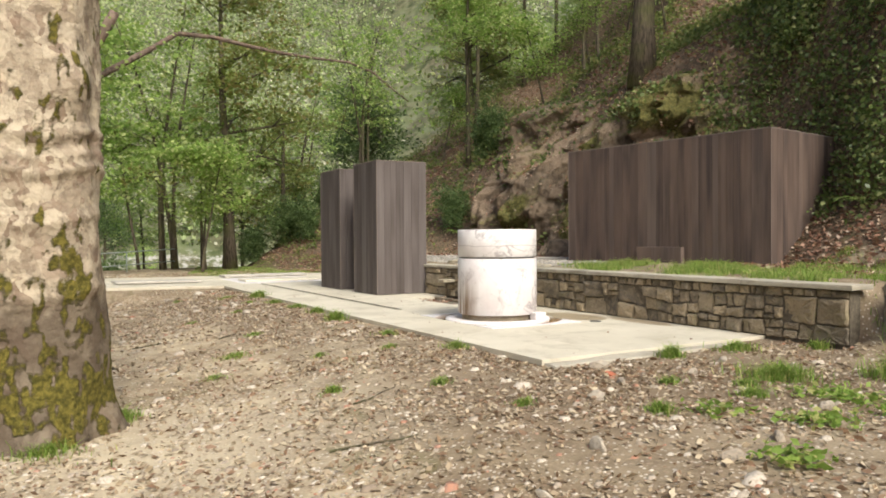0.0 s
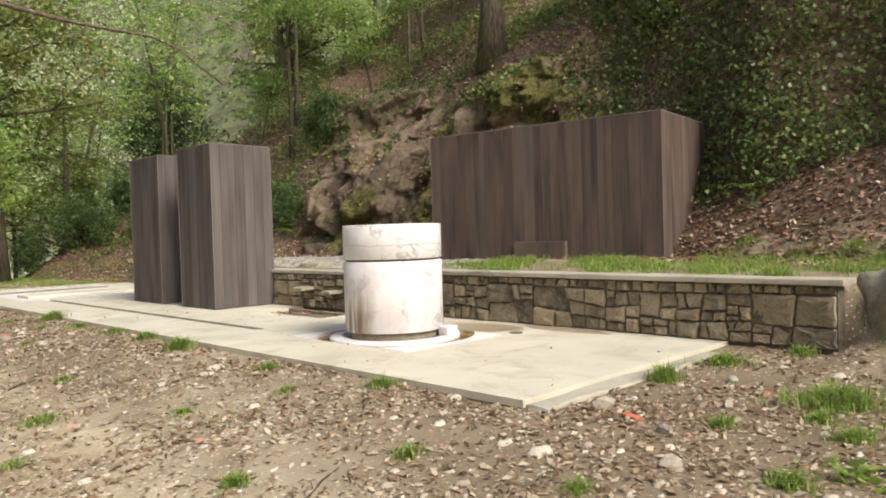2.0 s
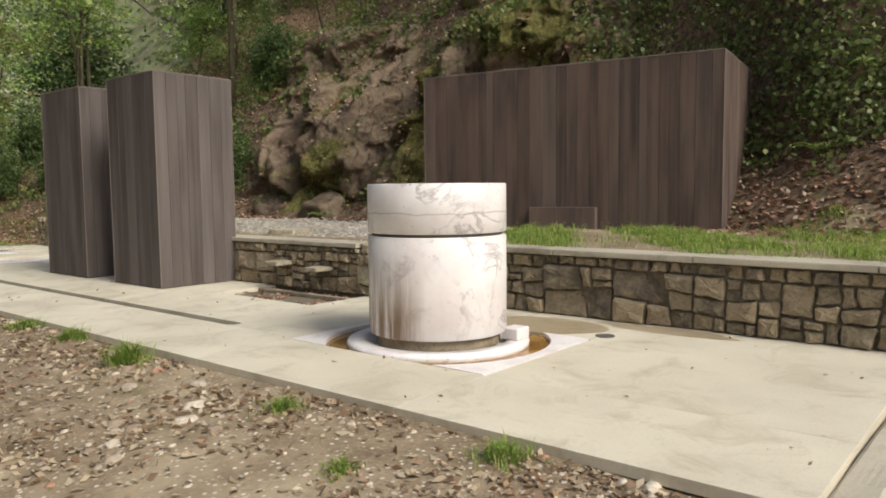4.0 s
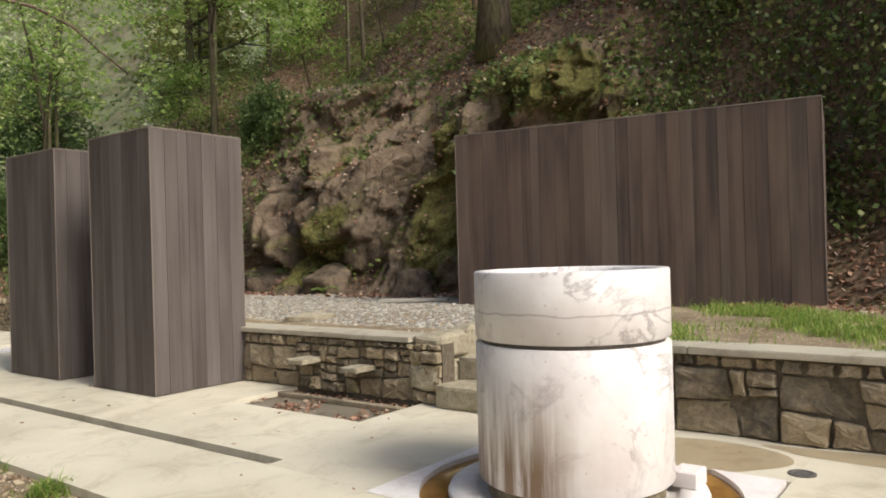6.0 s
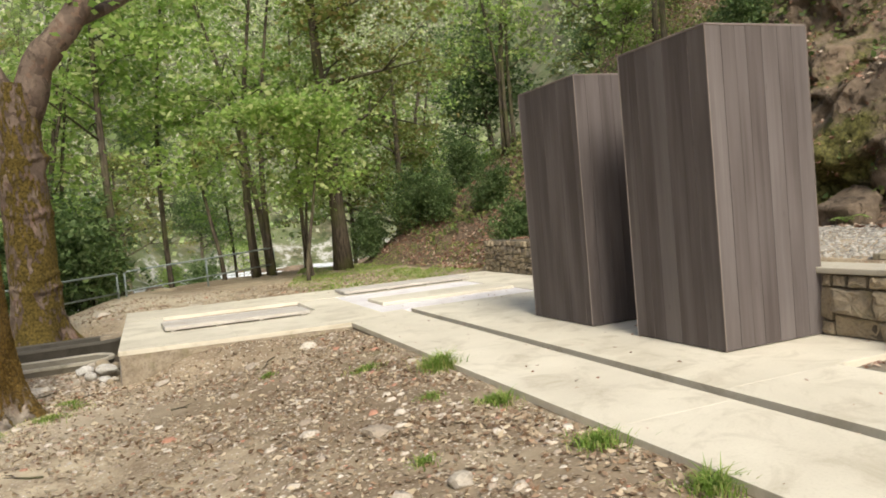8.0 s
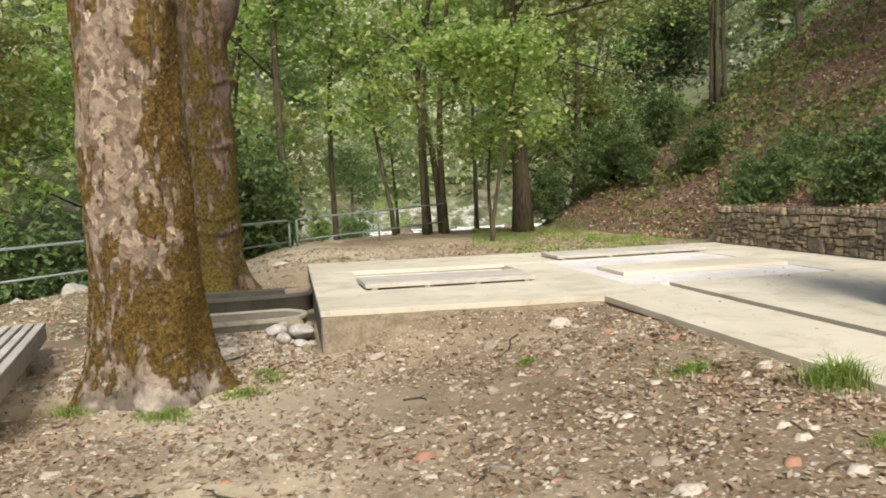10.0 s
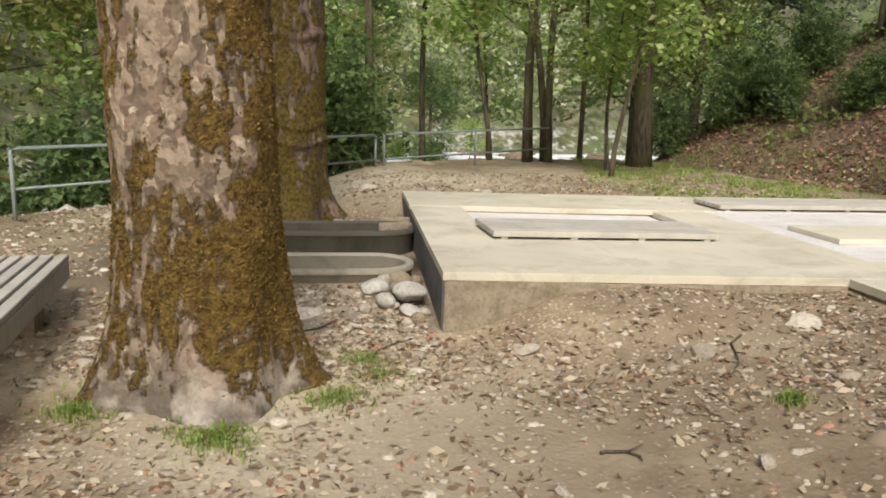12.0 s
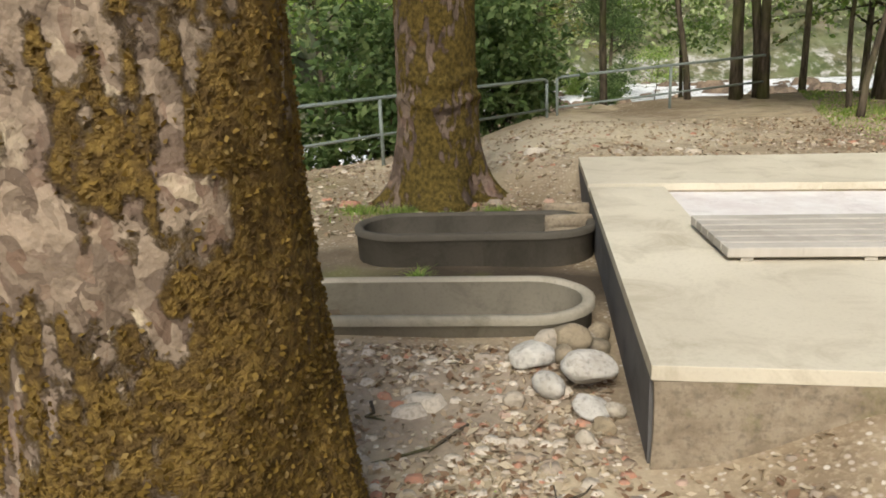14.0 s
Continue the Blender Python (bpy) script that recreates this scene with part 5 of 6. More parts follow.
copy_thing(oak, at_land(6.7, 28.7, 20))
copy_thing(alder, at_land(4.7, 29.6, 0))
maple = copy_thing(sapling, at_land(5.25, 25.7, 30, 1.1))
tagged(maple, "young maple with a flat spray of bright leaves", "tree")
r = np.random.default_rng(91)
cl = r.normal(size=(190, 3)) * (0.75, 0.6, 0.13) + (-0.25, 0.2, 3.6)
cs = np.repeat(cl, 14, 0) + r.normal(size=(190 * 14, 3)) * (0.16, 0.16, 0.03)
v, f = leaf_cards(cs, 0.06, r, 0.7, 0.7)
spray = new("leaf_spray", array_mesh("leaf_spray", v, f, LEAF_SPRING))
spray.parent = maple
copy_thing(sapling, at_land(5.7, 27.4, 130, 1.0))
copy_thing(sapling, at_land(3.6, 29.8, 200, 1.4))
for x, y, a in ((-1.5, 26.6, 0), (0.2, 28.3, 70), (-3.4, 25.4, 140), (-5.0, 23.6, 200), (8.2, 30.6, 40)):
    copy_thing(laurel, at_land(x, y, a, rng.uniform(0.8, 1.1) * (0.55 if x > 5 else 1.0)))
for x, y, a in ((-6.5, 22.0, 30), (-7.5, 19.5, 0), (-5.5, 26.5, 90), (13.8, 33.5, 0)):
    copy_thing(hazel, at_land(x, y, a, rng.uniform(0.8, 1.2)))
for x, y, k in ((0.9, 30.2, ash), (6.3, 31.8, birch), (2.3, 32.2, birch), (-2.0, 35.0, alder), (-0.8, 31.5, alder), (-3.6, 30.0, ash), (-6.5, 27.5, oak), (8.8, 35.0, ash), (4.6, 36.0, birch), (10.5, 34.5, oak), (-9.0, 23.5, ash), (12.5, 38.0, alder), (-12, 28, oak), (-9.5, 17.5, alder), (-12, 20, ash)):
    copy_thing(k, at_land(x, y, rng.uniform(0, 360), rng.uniform(0.85, 1.15)))
# bushes and rocks on the far bank
for i in range(16):
    x, y = rng.uniform(-14, 14), rng.uniform(37, 47)
    if land_at(x, y) > -2.3:
        copy_thing(hazel if i % 3 else laurel, at_land(x, y, rng.uniform(0, 360), rng.uniform(0.7, 1.2)))
# woods beyond the river and up the hill
n = 0
while n < 34:
    x, y = rng.uniform(-50, 42), rng.uniform(40, 90)
    if abs(math.atan2(x - 1.2, y - 4) - 0.50) < 0.07 or land_at(x, y) < -2.2 or abs(x - 0.75 - 0.17 * (y - 13.5)) < 3.0:
        continue
    k = (ash, oak, alder, ash, oak, pine_ish)[rng.integers(0, 6)]
    copy_thing(k, at_land(x, y, rng.uniform(0, 360), rng.uniform(0.8, 1.3)))
    n += 1
copy_thing(birch, at_land(21.0, 24.6, 10))
copy_thing(birch, at_land(21.9, 24.9, 100))
big = wood_tree("oak_tree", 12, 13.0, 0.30, LEAF_OAK, 0.085, 8000, BARK, 0.42, 0.3)
big.matrix_basis = at_land(13.84, 13.9, 0)
n = 0
while n < 26:
    x, y = rng.uniform(14.5, 42), rng.uniform(-6, 46)
    if (y > 20 and abs(math.atan2(x - 1.2, y - 4) - 0.50) < 0.075) or x < toe(y) + 5.0 or (8 < y < 20 and x < 20) or math.hypot(x - 13.84, y - 13.9) < 2.2:
        continue
    k = (pine_ish, oak, ash, pine_ish, alder)[rng.integers(0, 5)] if y < 15 else (ash, alder, oak)[rng.integers(0, 3)]
    copy_thing(k, at_land(x, y, rng.uniform(0, 360), rng.uniform(0.75, 1.1)))
    n += 1
for k, x, y, q in ((ash, 14.6, 24.0, 0.8), (alder, 12.6, 29.2, 0.8), (laurel, 9.8, 28.4, 0.42), (laurel, 10.6, 26.6, 0.4), (laurel, 9.2, 22.6, 0.4), (laurel, 10.6, 23.2, 0.35), (laurel, 11.2, 29.6, 0.5)):
    copy_thing(k, at_land(x, y, rng.uniform(0, 360), q))
for x, y in ((16.5, 19.2), (18.2, 17.5), (15.4, 27.0), (17.5, 23.0), (19.0, 20.0)):
    copy_thing(sapling, at_land(x, y, rng.uniform(0, 360), rng.uniform(0.7, 1.2)))
for x, y, s in ((14.2, 7.2, 0.8), (14.6, 5.2, 0.9), (15.5, 8.6, 1.1), (14.2, 3.4, 1.0), (15.8, 6.0, 1.3), (15.4, 10.2, 0.9), (16.8, 12.0, 0.8), (12.6, 19.3, 0.5), (11.3, 19.2, 0.4), (9.6, 20.6, 0.42), (16.5, 3.5, 1.3), (9.4, 29.4, 0.6)):
    copy_thing(laurel, at_land(x, y, rng.uniform(0, 360), s))
for k, (x, y) in zip((ash, oak, alder, ash, oak, ash, oak), ((-10, -12), (-4, -16), (4, -15), (11, -11), (-13, -3), (-14, 7), (15, -5))):
    copy_thing(k, at_land(x, y, rng.uniform(0, 360)))
for k in TEMPLATES:      # the first of each kind stands in the woods too
    x, y = rng.uniform(-25, 10), rng.uniform(62, 75)
    k.matrix_basis = at_land(x, y, 0)



def ivy_trunk(x, y, height, radius, seed):
    """A leaning trunk wrapped in ivy."""
    r = np.random.default_rng(seed)
    t = thing("ivy_clad_tree", pose(x, y, land_at(x, y)), "leaning trunk wrapped in dark glossy ivy", "tree")
    bm = bmesh.new()
    line = [(0.12 * math.sin(1.1 * i), -0.05 * i, height * i / 8 - 0.3) for i in range(9)]
    tube(bm, line, [radius * (1 - 0.05 * i) for i in range(9)], 12)
    smooth_faces(part("trunk", bm, BARK, t))
    at = r.uniform(0, 7.99, 2600)
    base = np.array(line)[at.astype(int)] * (1 - at % 1)[:, None] + np.array(line)[at.astype(int) + 1] * (at % 1)[:, None]
    a = r.uniform(0, 6.28, 2600)
    d = radius * (1.0 + 0.7 * np.abs(r.normal(size=2600)) * (0.6 + 0.5 * np.sin(2.1 * at)))
    base = np.repeat(base + np.stack([np.cos(a) * d, np.sin(a) * d, r.normal(size=2600) * 0.1], 1), 4, 0)
    v, f = leaf_cards(base + r.normal(size=base.shape) * 0.06, 0.045, r, 0.1, 0.75)
    cover = new("ivy_cover", array_mesh("ivy_cover", v, f, LEAF_IVY))
    cover.parent = t


ivy_trunk(13.6, 9.45, 6.5, 0.24, 501)
ivy_trunk(14.0, 8.2, 6.0, 0.16, 502)


def fern(x, y, z, size, seed):
    """A fern: arching fronds, each a rib with paired leaflets."""
    r = random.Random(seed)
    t = thing("fern", pose(x, y, z), "green fern with arching fronds on the bank", "fern", "bank ferns")
    for k in range(8):
        a = 2 * math.pi * k / 8 + r.uniform(-0.3, 0.3)
        ln = size * r.uniform(0.7, 1.1)
        bm = bmesh.new()
        rib = [Vector((math.cos(a) * ln * f, math.sin(a) * ln * f, ln * (1.15 * f - 1.0 * f * f))) for f in np.linspace(0, 1, 12)]
        tube(bm, rib, [0.004] * 12, 4)
        side = Vector((-math.sin(a), math.cos(a), 0))
        for i in range(2, 12):
            w = size * 0.24 * math.sin(math.pi * (i - 0.5) / 11.6) + 0.01
            fw = Vector((math.cos(a), math.sin(a), 0)) * size * 0.035
            for s in (-1, 1):
                tip = rib[i] + side * s * w + fw - Vector((0, 0, 0.2 * w))
                bm.faces.new([bm.verts.new(q) for q in (rib[i] - fw * 0.5, rib[i] + side * s * w * 0.5 - fw * 0.2, tip, rib[i] + side * s * w * 0.45 + fw)])
        part("frond", bm, LEAF_SPRING, t)


for i, (x, y, s) in enumerate(((11.75, 7.05, 0.38), (12.2, 6.5, 0.4), (11.2, 17.9, 0.35), (10.95, 15.9, 0.3), (11.2, 18.8, 0.5))):
    fern(x, y, land_at(x, y) + 0.05, s, 600 + i)

# ---- stuff: far canopy, undergrowth, litter, gravel, grass ----
def stuff(name, me, label, category):
    return tagged(new(name, me), label, category, kind="stuff")


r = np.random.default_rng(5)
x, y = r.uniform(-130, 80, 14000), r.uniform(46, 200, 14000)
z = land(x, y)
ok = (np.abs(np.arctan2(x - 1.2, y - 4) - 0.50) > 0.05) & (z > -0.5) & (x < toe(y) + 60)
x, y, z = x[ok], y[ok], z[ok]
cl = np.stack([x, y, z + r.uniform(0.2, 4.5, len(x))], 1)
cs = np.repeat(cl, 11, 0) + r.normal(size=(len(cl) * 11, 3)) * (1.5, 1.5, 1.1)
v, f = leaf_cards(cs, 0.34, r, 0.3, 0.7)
stuff("far_canopy", array_mesh("far_canopy", v, f, LEAF_FAR_HAZY), "spring canopy on the far valley side, distance haze in its pale colour", "woods")


def scatter(n, x0, x1, y0, y1, keep, seed, lift=0.01):
    r = np.random.default_rng(seed)
    x, y = r.uniform(x0, x1, n), r.uniform(y0, y1, n)
    ok = keep(x, y, r)
    x, y = x[ok], y[ok]
    return np.stack([x, y, land(x, y) + lift], 1), r


def on_hill(x, y, r):
    u = x - toe(y)
    return (u > np.where(y < 10.0, bank_foot(y) + 0.2, 0.1)) & (fbm(x, y, 3.5, 21, 3) + r.normal(size=len(x)) * 0.4 > -0.02)


p, r = scatter(190000, 9, 30, -4, 40, on_hill, 31, 0.06)
p[:, 2] += np.abs(r.normal(size=len(p))) * 0.16
v, f = leaf_cards(p, 0.06, r, 0.3, 0.7)
stuff("undergrowth", array_mesh("undergrowth", v, f, LEAF_SCRUB), "ivy and low undergrowth on the hillside", "undergrowth")


# the ivy-clad bank beside and behind the hut: leaves hanging in uneven swags
p, r = scatter(52000, 9.5, 17.5, -1.0, 11.0, lambda x, y, r: (x - toe(y) > bank_foot(y) - 0.1 + 0.35 * fbm(x, y, 1.1, 71, 3)) & (x - toe(y) < bank_foot(y) + 3.2), 72, 0.0)
swell = 0.5 + 0.5 * fbm(p[:, 1] + 0.4 * p[:, 2], p[:, 2], 1.5, 73, 3)
keep = swell + r.normal(size=len(p)) * 0.22 > 0.28
p, swell = p[keep], swell[keep]
out = (np.clip(swell, 0, 1.3) * 0.5 * r.uniform(0.2, 1.0, len(p)))[:, None] * np.array([-0.9, -0.25, 0.35])
hang = np.repeat(p + out, 4, 0)
hang = hang + r.normal(size=hang.shape) * (0.07, 0.10, 0.13)
v, f = leaf_cards(hang, 0.042, r, 0.1, 0.75)
stuff("bank_ivy", array_mesh("bank_ivy", v, f, LEAF_IVY), "dense dark ivy hanging over the bank behind the hut", "ivy")


def litter_zone(x, y, r):
    u = x - toe(y)
    return (u > -0.7) & ((fbm(x, y, 2.8, 22, 3) + r.normal(size=len(x)) * 0.5 < 0.25) | ((y < 9) & (u < bank_foot(y) + 0.3)))


p, r = scatter(150000, 8.3, 24, 0, 36, litter_zone, 32, 0.025)
v, f = leaf_cards(p, 0.046, r, 0.6, 0.55)
stuff("dead_leaves", array_mesh("dead_leaves", v, f, LEAF_DEAD), "brown fallen leaves on the slope", "leaf litter")


def on_soil(x, y, r):
    slab = ((x > 3.97) & (x < 7.1) & (y > 5.1) & (y < 22.3)) | ((x > 1.2) & (x < 4.1) & (y > 17.4) & (y < 22.3))
    tubs = (x > -0.75) & (x < 1.3) & (y > 18.3) & (y < 20.6)
    return ~slab & ~tubs & (x < 7.0) & (fbm(x, y, 1.6, 23, 3) + r.normal(size=len(x)) * 0.6 > -0.25)


p, r = scatter(60000, -3.5, 7.0, -0.5, 26, on_soil, 33, 0.012)
v, f = leaf_cards(p, 0.027, r, 0.75, 0.5)
stuff("leaf_chips", array_mesh("leaf_chips", v, f, LEAF_CHIP), "scraps of dry leaf and bark trodden into the soil", "leaf litter")


def by_the_slab(x, y, r):
    away = np.where(y < 5.2, np.hypot(np.maximum(4.0 - x, 0), np.maximum(5.2 - y, 0) * 0.6), 4.0 - x)
    return on_soil(x, y, r) & (away < 0.15 + np.abs(r.normal(size=len(x))) * 1.0) & (fbm(x, y, 0.9, 27, 3) + r.normal(size=len(x)) * 0.4 > -0.2)


p, r = scatter(60000, 1.0, 7.0, 0.5, 17, by_the_slab, 51, 0.014)
v, f = leaf_cards(p, 0.024, r, 0.65, 0.5)
stuff("brown_litter", array_mesh("brown_litter", v, f, LEAF_BROWN), "brown leaf litter gathered along the concrete edge", "leaf litter")


p, r = scatter(13000, -3.0, 7.0, -0.5, 24, on_soil, 44, 0.014)
v, f = leaf_cards(p, 0.034, r, 0.7, 0.45)
stuff("curled_leaves", array_mesh("curled_leaves", v, f, LEAF_CHIP), "curled dry leaves strewn over the soil", "leaf litter")


p, r = scatter(60000, -1.0, 6.5, -0.5, 18, lambda x, y, r: on_soil(x, y, r) & ((y > 11) | (y < 7)), 46, 0.008)
v, f = leaf_cards(p, 0.017, r, 0.7, 0.55)
stuff("bark_crumbs", array_mesh("bark_crumbs", v, f, LEAF_CHIP), "crumbs of bark and leaf on the trodden soil", "leaf litter")


def gravel(name, pts, size, r, material, label):
    """Small stones: squashed, uneven octahedra with a cut top."""
    n = len(pts)
    s = size * np.exp(r.normal(size=n) * 0.45)
    a = r.uniform(0, 6.28, n)
    ang = np.arange(6) * math.pi / 3
    ring = np.zeros((n, 6, 3))
    rad = r.uniform(0.7, 1.2, (n, 6)) * s[:, None]
    ring[:, :, 0] = np.cos(ang + a[:, None]) * rad * 1.25
    ring[:, :, 1] = np.sin(ang + a[:, None]) * rad * 0.9
    ring[:, :, 2] = -0.15 * s[:, None]
    top = ring * r.uniform(0.5, 0.75, (n, 1, 1))
    top[:, :, 2] = (0.45 + r.uniform(-0.15, 0.15, (n, 6))) * s[:, None]
    v = np.concatenate([ring, top], 1) + pts[:, None, :]
    base = (np.arange(n) * 12)[:, None, None]
    k = np.arange(6)
    side = np.stack([k, (k + 1) % 6, 6 + (k + 1) % 6, 6 + k], 1)[None]
    cap = np.array([[6, 7, 8, 9], [6, 9, 10, 11]])[None]
    f = np.concatenate([side + base, cap + base], 1).reshape(-1, 4)
    return stuff(name, array_mesh(name, v.reshape(-1, 3), f, material), label, "gravel")


k = Mat("gravel_stone", 0.9, spec=0.2)
i = k.island()
gc = k.mix(i, (0.24, 0.18, 0.125), (0.60, 0.53, 0.43))
gc = k.mix(k.ramp(k.math("FRACT", k.math("MULTIPLY", i, 13.7), 0), 0.88, 0.9), gc, (0.40, 0.20, 0.13))
gc = k.mix(k.math("MULTIPLY", k.ramp(k.noise(60, 4), 0.45, 0.65), 0.5), gc, (0.22, 0.18, 0.14))
GRAVEL = k.done(gc, k.noise(50, 4), 0.4, 0.006)
k = Mat("grey_gravel_stone", 0.9, spec=0.2)
GREY_GRAVEL = k.done(k.mix(k.island(), (0.16, 0.145, 0.12), (0.40, 0.37, 0.32)), k.noise(50, 4), 0.4, 0.006)
p, r = scatter(24000, -3.0, 7.0, -0.5, 26, on_soil, 34, 0.0)
gravel("gravel", p, 0.011, r, GRAVEL, "small pale stones strewn over the soil")
p, r = scatter(30000, -1.0, 6.0, -0.5, 18, lambda x, y, r: on_soil(x, y, r) & ((y > 11) | (y < 7)), 47, 0.0)
gravel("grit", p, 0.008, r, GRAVEL, "fine pale grit on the soil")
p, r = scatter(5500, -3.0, 7.0, -0.5, 24, on_soil, 45, 0.0)
gravel("coarse_gravel", p, 0.019, r, GRAVEL, "coarse pale stones strewn over the soil")
p, r = scatter(800, -3.0, 7.0, 0.5, 24, on_soil, 35, 0.0)
gravel("broken_stones", p, 0.034, r, GRAVEL, "broken tan stones lying on the soil")
p, r = scatter(15000, 7.3, 11.2, 9.8, 18, lambda x, y, r: (x < toe(y) + 0.1) & ~((x > 9.9) & (y < 12.4)), 36, 0.0)
gravel("terrace_gravel", p, 0.014, r, GREY_GRAVEL, "grey gravel on the upper terrace")


shady = lambda x, y, r: (np.hypot(x + 0.05, y - 16.7) > 0.55) & on_soil(x, y, r)
p, r = scatter(5200, -0.9, 1.24, 16.6, 18.36, shady, 49, 0.012)
v, f = leaf_cards(p, 0.019, r, 0.6, 0.5)
stuff("tub_litter", array_mesh("tub_litter", v, f, LEAF_CHIP), "brown leaf scraps gathered before the stone tub", "leaf litter")
p, r = scatter(2600, -0.9, 1.24, 16.6, 18.36, shady, 50, 0.0)
gravel("tub_gravel", p, 0.016, r, GRAVEL, "small stones gathered before the stone tub")


def blades(pts, height, r, lean=0.5, width=0.0038):
    """Grass blades: a tapered bent strip of two quads each."""
    n = len(pts)
    h = height * r.uniform(0.5, 1.2, n)
    a = r.uniform(0, 6.28, n)
    d = np.stack([np.cos(a), np.sin(a), np.zeros(n)], 1)
    s = np.stack([-np.sin(a), np.cos(a), np.zeros(n)], 1)
    h = h * (0.65 + 0.5 * fbm(pts[:, 0] + 7, pts[:, 1], 0.5, 66, 2))
    h = np.maximum(h, 0.02)
    l = (r.uniform(0.1, 1.0, n) * lean * h)[:, None]
    up = np.array([0, 0, 1.0])
    w = width * (0.6 + 0.8 * r.random(n))[:, None]
    b0, m, t = pts, pts + up * h[:, None] * 0.66 + d * l * 0.35, pts + up * h[:, None] * r.uniform(0.6, 1.0, (n, 1)) + d * l
    v = np.stack([b0 - s * w, b0 + s * w, m + s * w * 0.7, m - s * w * 0.7, t + s * w * 0.12, t - s * w * 0.12], 1)
    k = (np.arange(n) * 6)[:, None]
    f = np.concatenate([np.array([[0, 1, 2, 3]]) + k, np.array([[3, 2, 4, 5]]) + k], 0)
    return v.reshape(-1, 3), f


def tuft(x, y, rad, h, n, seed, label="tuft of fresh green grass on bare soil"):
    r = np.random.default_rng(seed)
    n = int(n * 1.7)
    q = r.normal(size=(n, 2)) * rad * 0.55 * r.uniform(0.2, 1.0, (n, 1))
    z0 = land_at(x, y)
    z = land(q[:, 0] + x, q[:, 1] + y) - z0
    z = np.where(np.abs(z) > 0.15, 0, z) - 0.01
    v, f = blades(np.stack([q[:, 0], q[:, 1], z], 1), h * 1.2, r, 1.4)
    ob = new("grass_tuft", array_mesh("grass_tuft", v, f, GRASS))
    ob.location = (x, y, z0)
    return tagged(ob, label, "grass", "grass tufts", "stuff")


tufts = [(5.28, 5.0, 0.13, 0.13, 260), (6.05, 4.9, 0.22, 0.11, 300), (5.2, 3.82, 0.32, 0.15, 700), (3.81, 6.5, 0.16, 0.09, 220), (2.19, 5.75, 0.12, 0.06, 130), (1.98, 8.2, 0.22, 0.06, 220), (3.75, 9.7, 0.16, 0.16, 300),
         (3.9, 10.9, 0.16, 0.10, 260), (3.84, 11.7, 0.22, 0.09, 260), (3.9, 14.2, 0.2, 0.16, 420), (3.45, 14.9, 0.2, 0.06, 200), (3.83, 12.9, 0.2, 0.08, 220), (6.0, 3.3, 0.3, 0.2, 420), (3.6, 3.5, 0.12, 0.08, 170), (4.5, 3.5, 0.14, 0.08, 160),
         (6.9, 4.6, 0.16, 0.1, 200), (7.3, 3.7, 0.35, 0.22, 500), (2.69, 15.9, 0.1, 0.06, 110), (0.12, 16.02, 0.32, 0.055, 380), (-0.55, 16.35, 0.26, 0.06, 260), (0.62, 6.5, 0.22, 0.12, 300), (0.1, 5.75, 0.3, 0.1, 320), (0.75, 17.0, 0.28, 0.05, 260),
         (0.62, 16.45, 0.3, 0.05, 340), (0.85, 16.75, 0.26, 0.04, 240), (-0.75, 21.5, 0.35, 0.07, 380), (0.05, 21.2, 0.3, 0.06, 300), (0.1, 19.45, 0.1, 0.09, 120), (3.0, 12.2, 0.12, 0.05, 100), (3.5, 13.4, 0.14, 0.05, 120), (2.2, 11.8, 0.12, 0.05, 90), (2.6, 7.2, 0.1, 0.05, 80), (-0.35, 21.4, 0.4, 0.08, 420), (0.5, 21.4, 0.25, 0.07, 220), (3.7, 7.9, 0.12, 0.08, 130), (3.0, 4.2, 0.1, 0.06, 100), (4.35, 4.15, 0.1, 0.07, 120), (4.75, 3.75, 0.12, 0.07, 140), (1.6, 7.4, 0.2, 0.04, 130), (2.5, 9.4, 0.14, 0.05, 120), (3.3, 7.0, 0.12, 0.05, 110), (2.9, 5.2, 0.1, 0.07, 110)]
for i, a in enumerate(tufts):
    tuft(*a, 200 + i)

p, r = scatter(80000, 7.2, 10.9, 3.6, 10.2, lambda x, y, r: (x < toe(y) + 0.4) & (fbm(x, y, 1.4, 24, 3) + r.normal(size=len(x)) * 0.3 > 0.15) & ~((x > 6.9) & (x < 8) & (y > 9.3) & (y < 10.3)) & (x < 10.5 - (y - 8) * 0.15), 37, -0.01)
v, f = blades(p, 0.13, r, 1.5)
stuff("terrace_grass", array_mesh("terrace_grass", v, f, GRASS), "fresh grass along the terrace edge", "grass")
p, r = scatter(70000, 4.5, 12, 22.6, 33, lambda x, y, r: (x > 4.8 + (y - 26) * 0.25) & (x < toe(y) + 0.8) & (fbm(x, y, 2.2, 25, 3) + r.normal(size=len(x)) * 0.4 > -0.15), 38, -0.01)
v, f = blades(p, 0.07, r, 0.7, 0.008)
stuff("bank_grass", array_mesh("bank_grass", v, f, GRASS), "thin grass at the foot of the hill", "grass")

# low leafy weeds at the near end of the platform
def weed(x, y, rad, n, seed):
    r = np.random.default_rng(seed)
    q = r.normal(size=(n, 3)) * (rad * 0.5, rad * 0.5, 0.025)
    q[:, 2] = np.abs(q[:, 2]) + 0.02
    v, f = leaf_cards(q, 0.028, r, 0.6, 0.6)
    ob = new("weed", array_mesh("weed", v, f, GRASS))
    ob.location = (x, y, land_at(x, y))
    return tagged(ob, "low leafy green weed on the soil", "weed", "low weeds", "stuff")


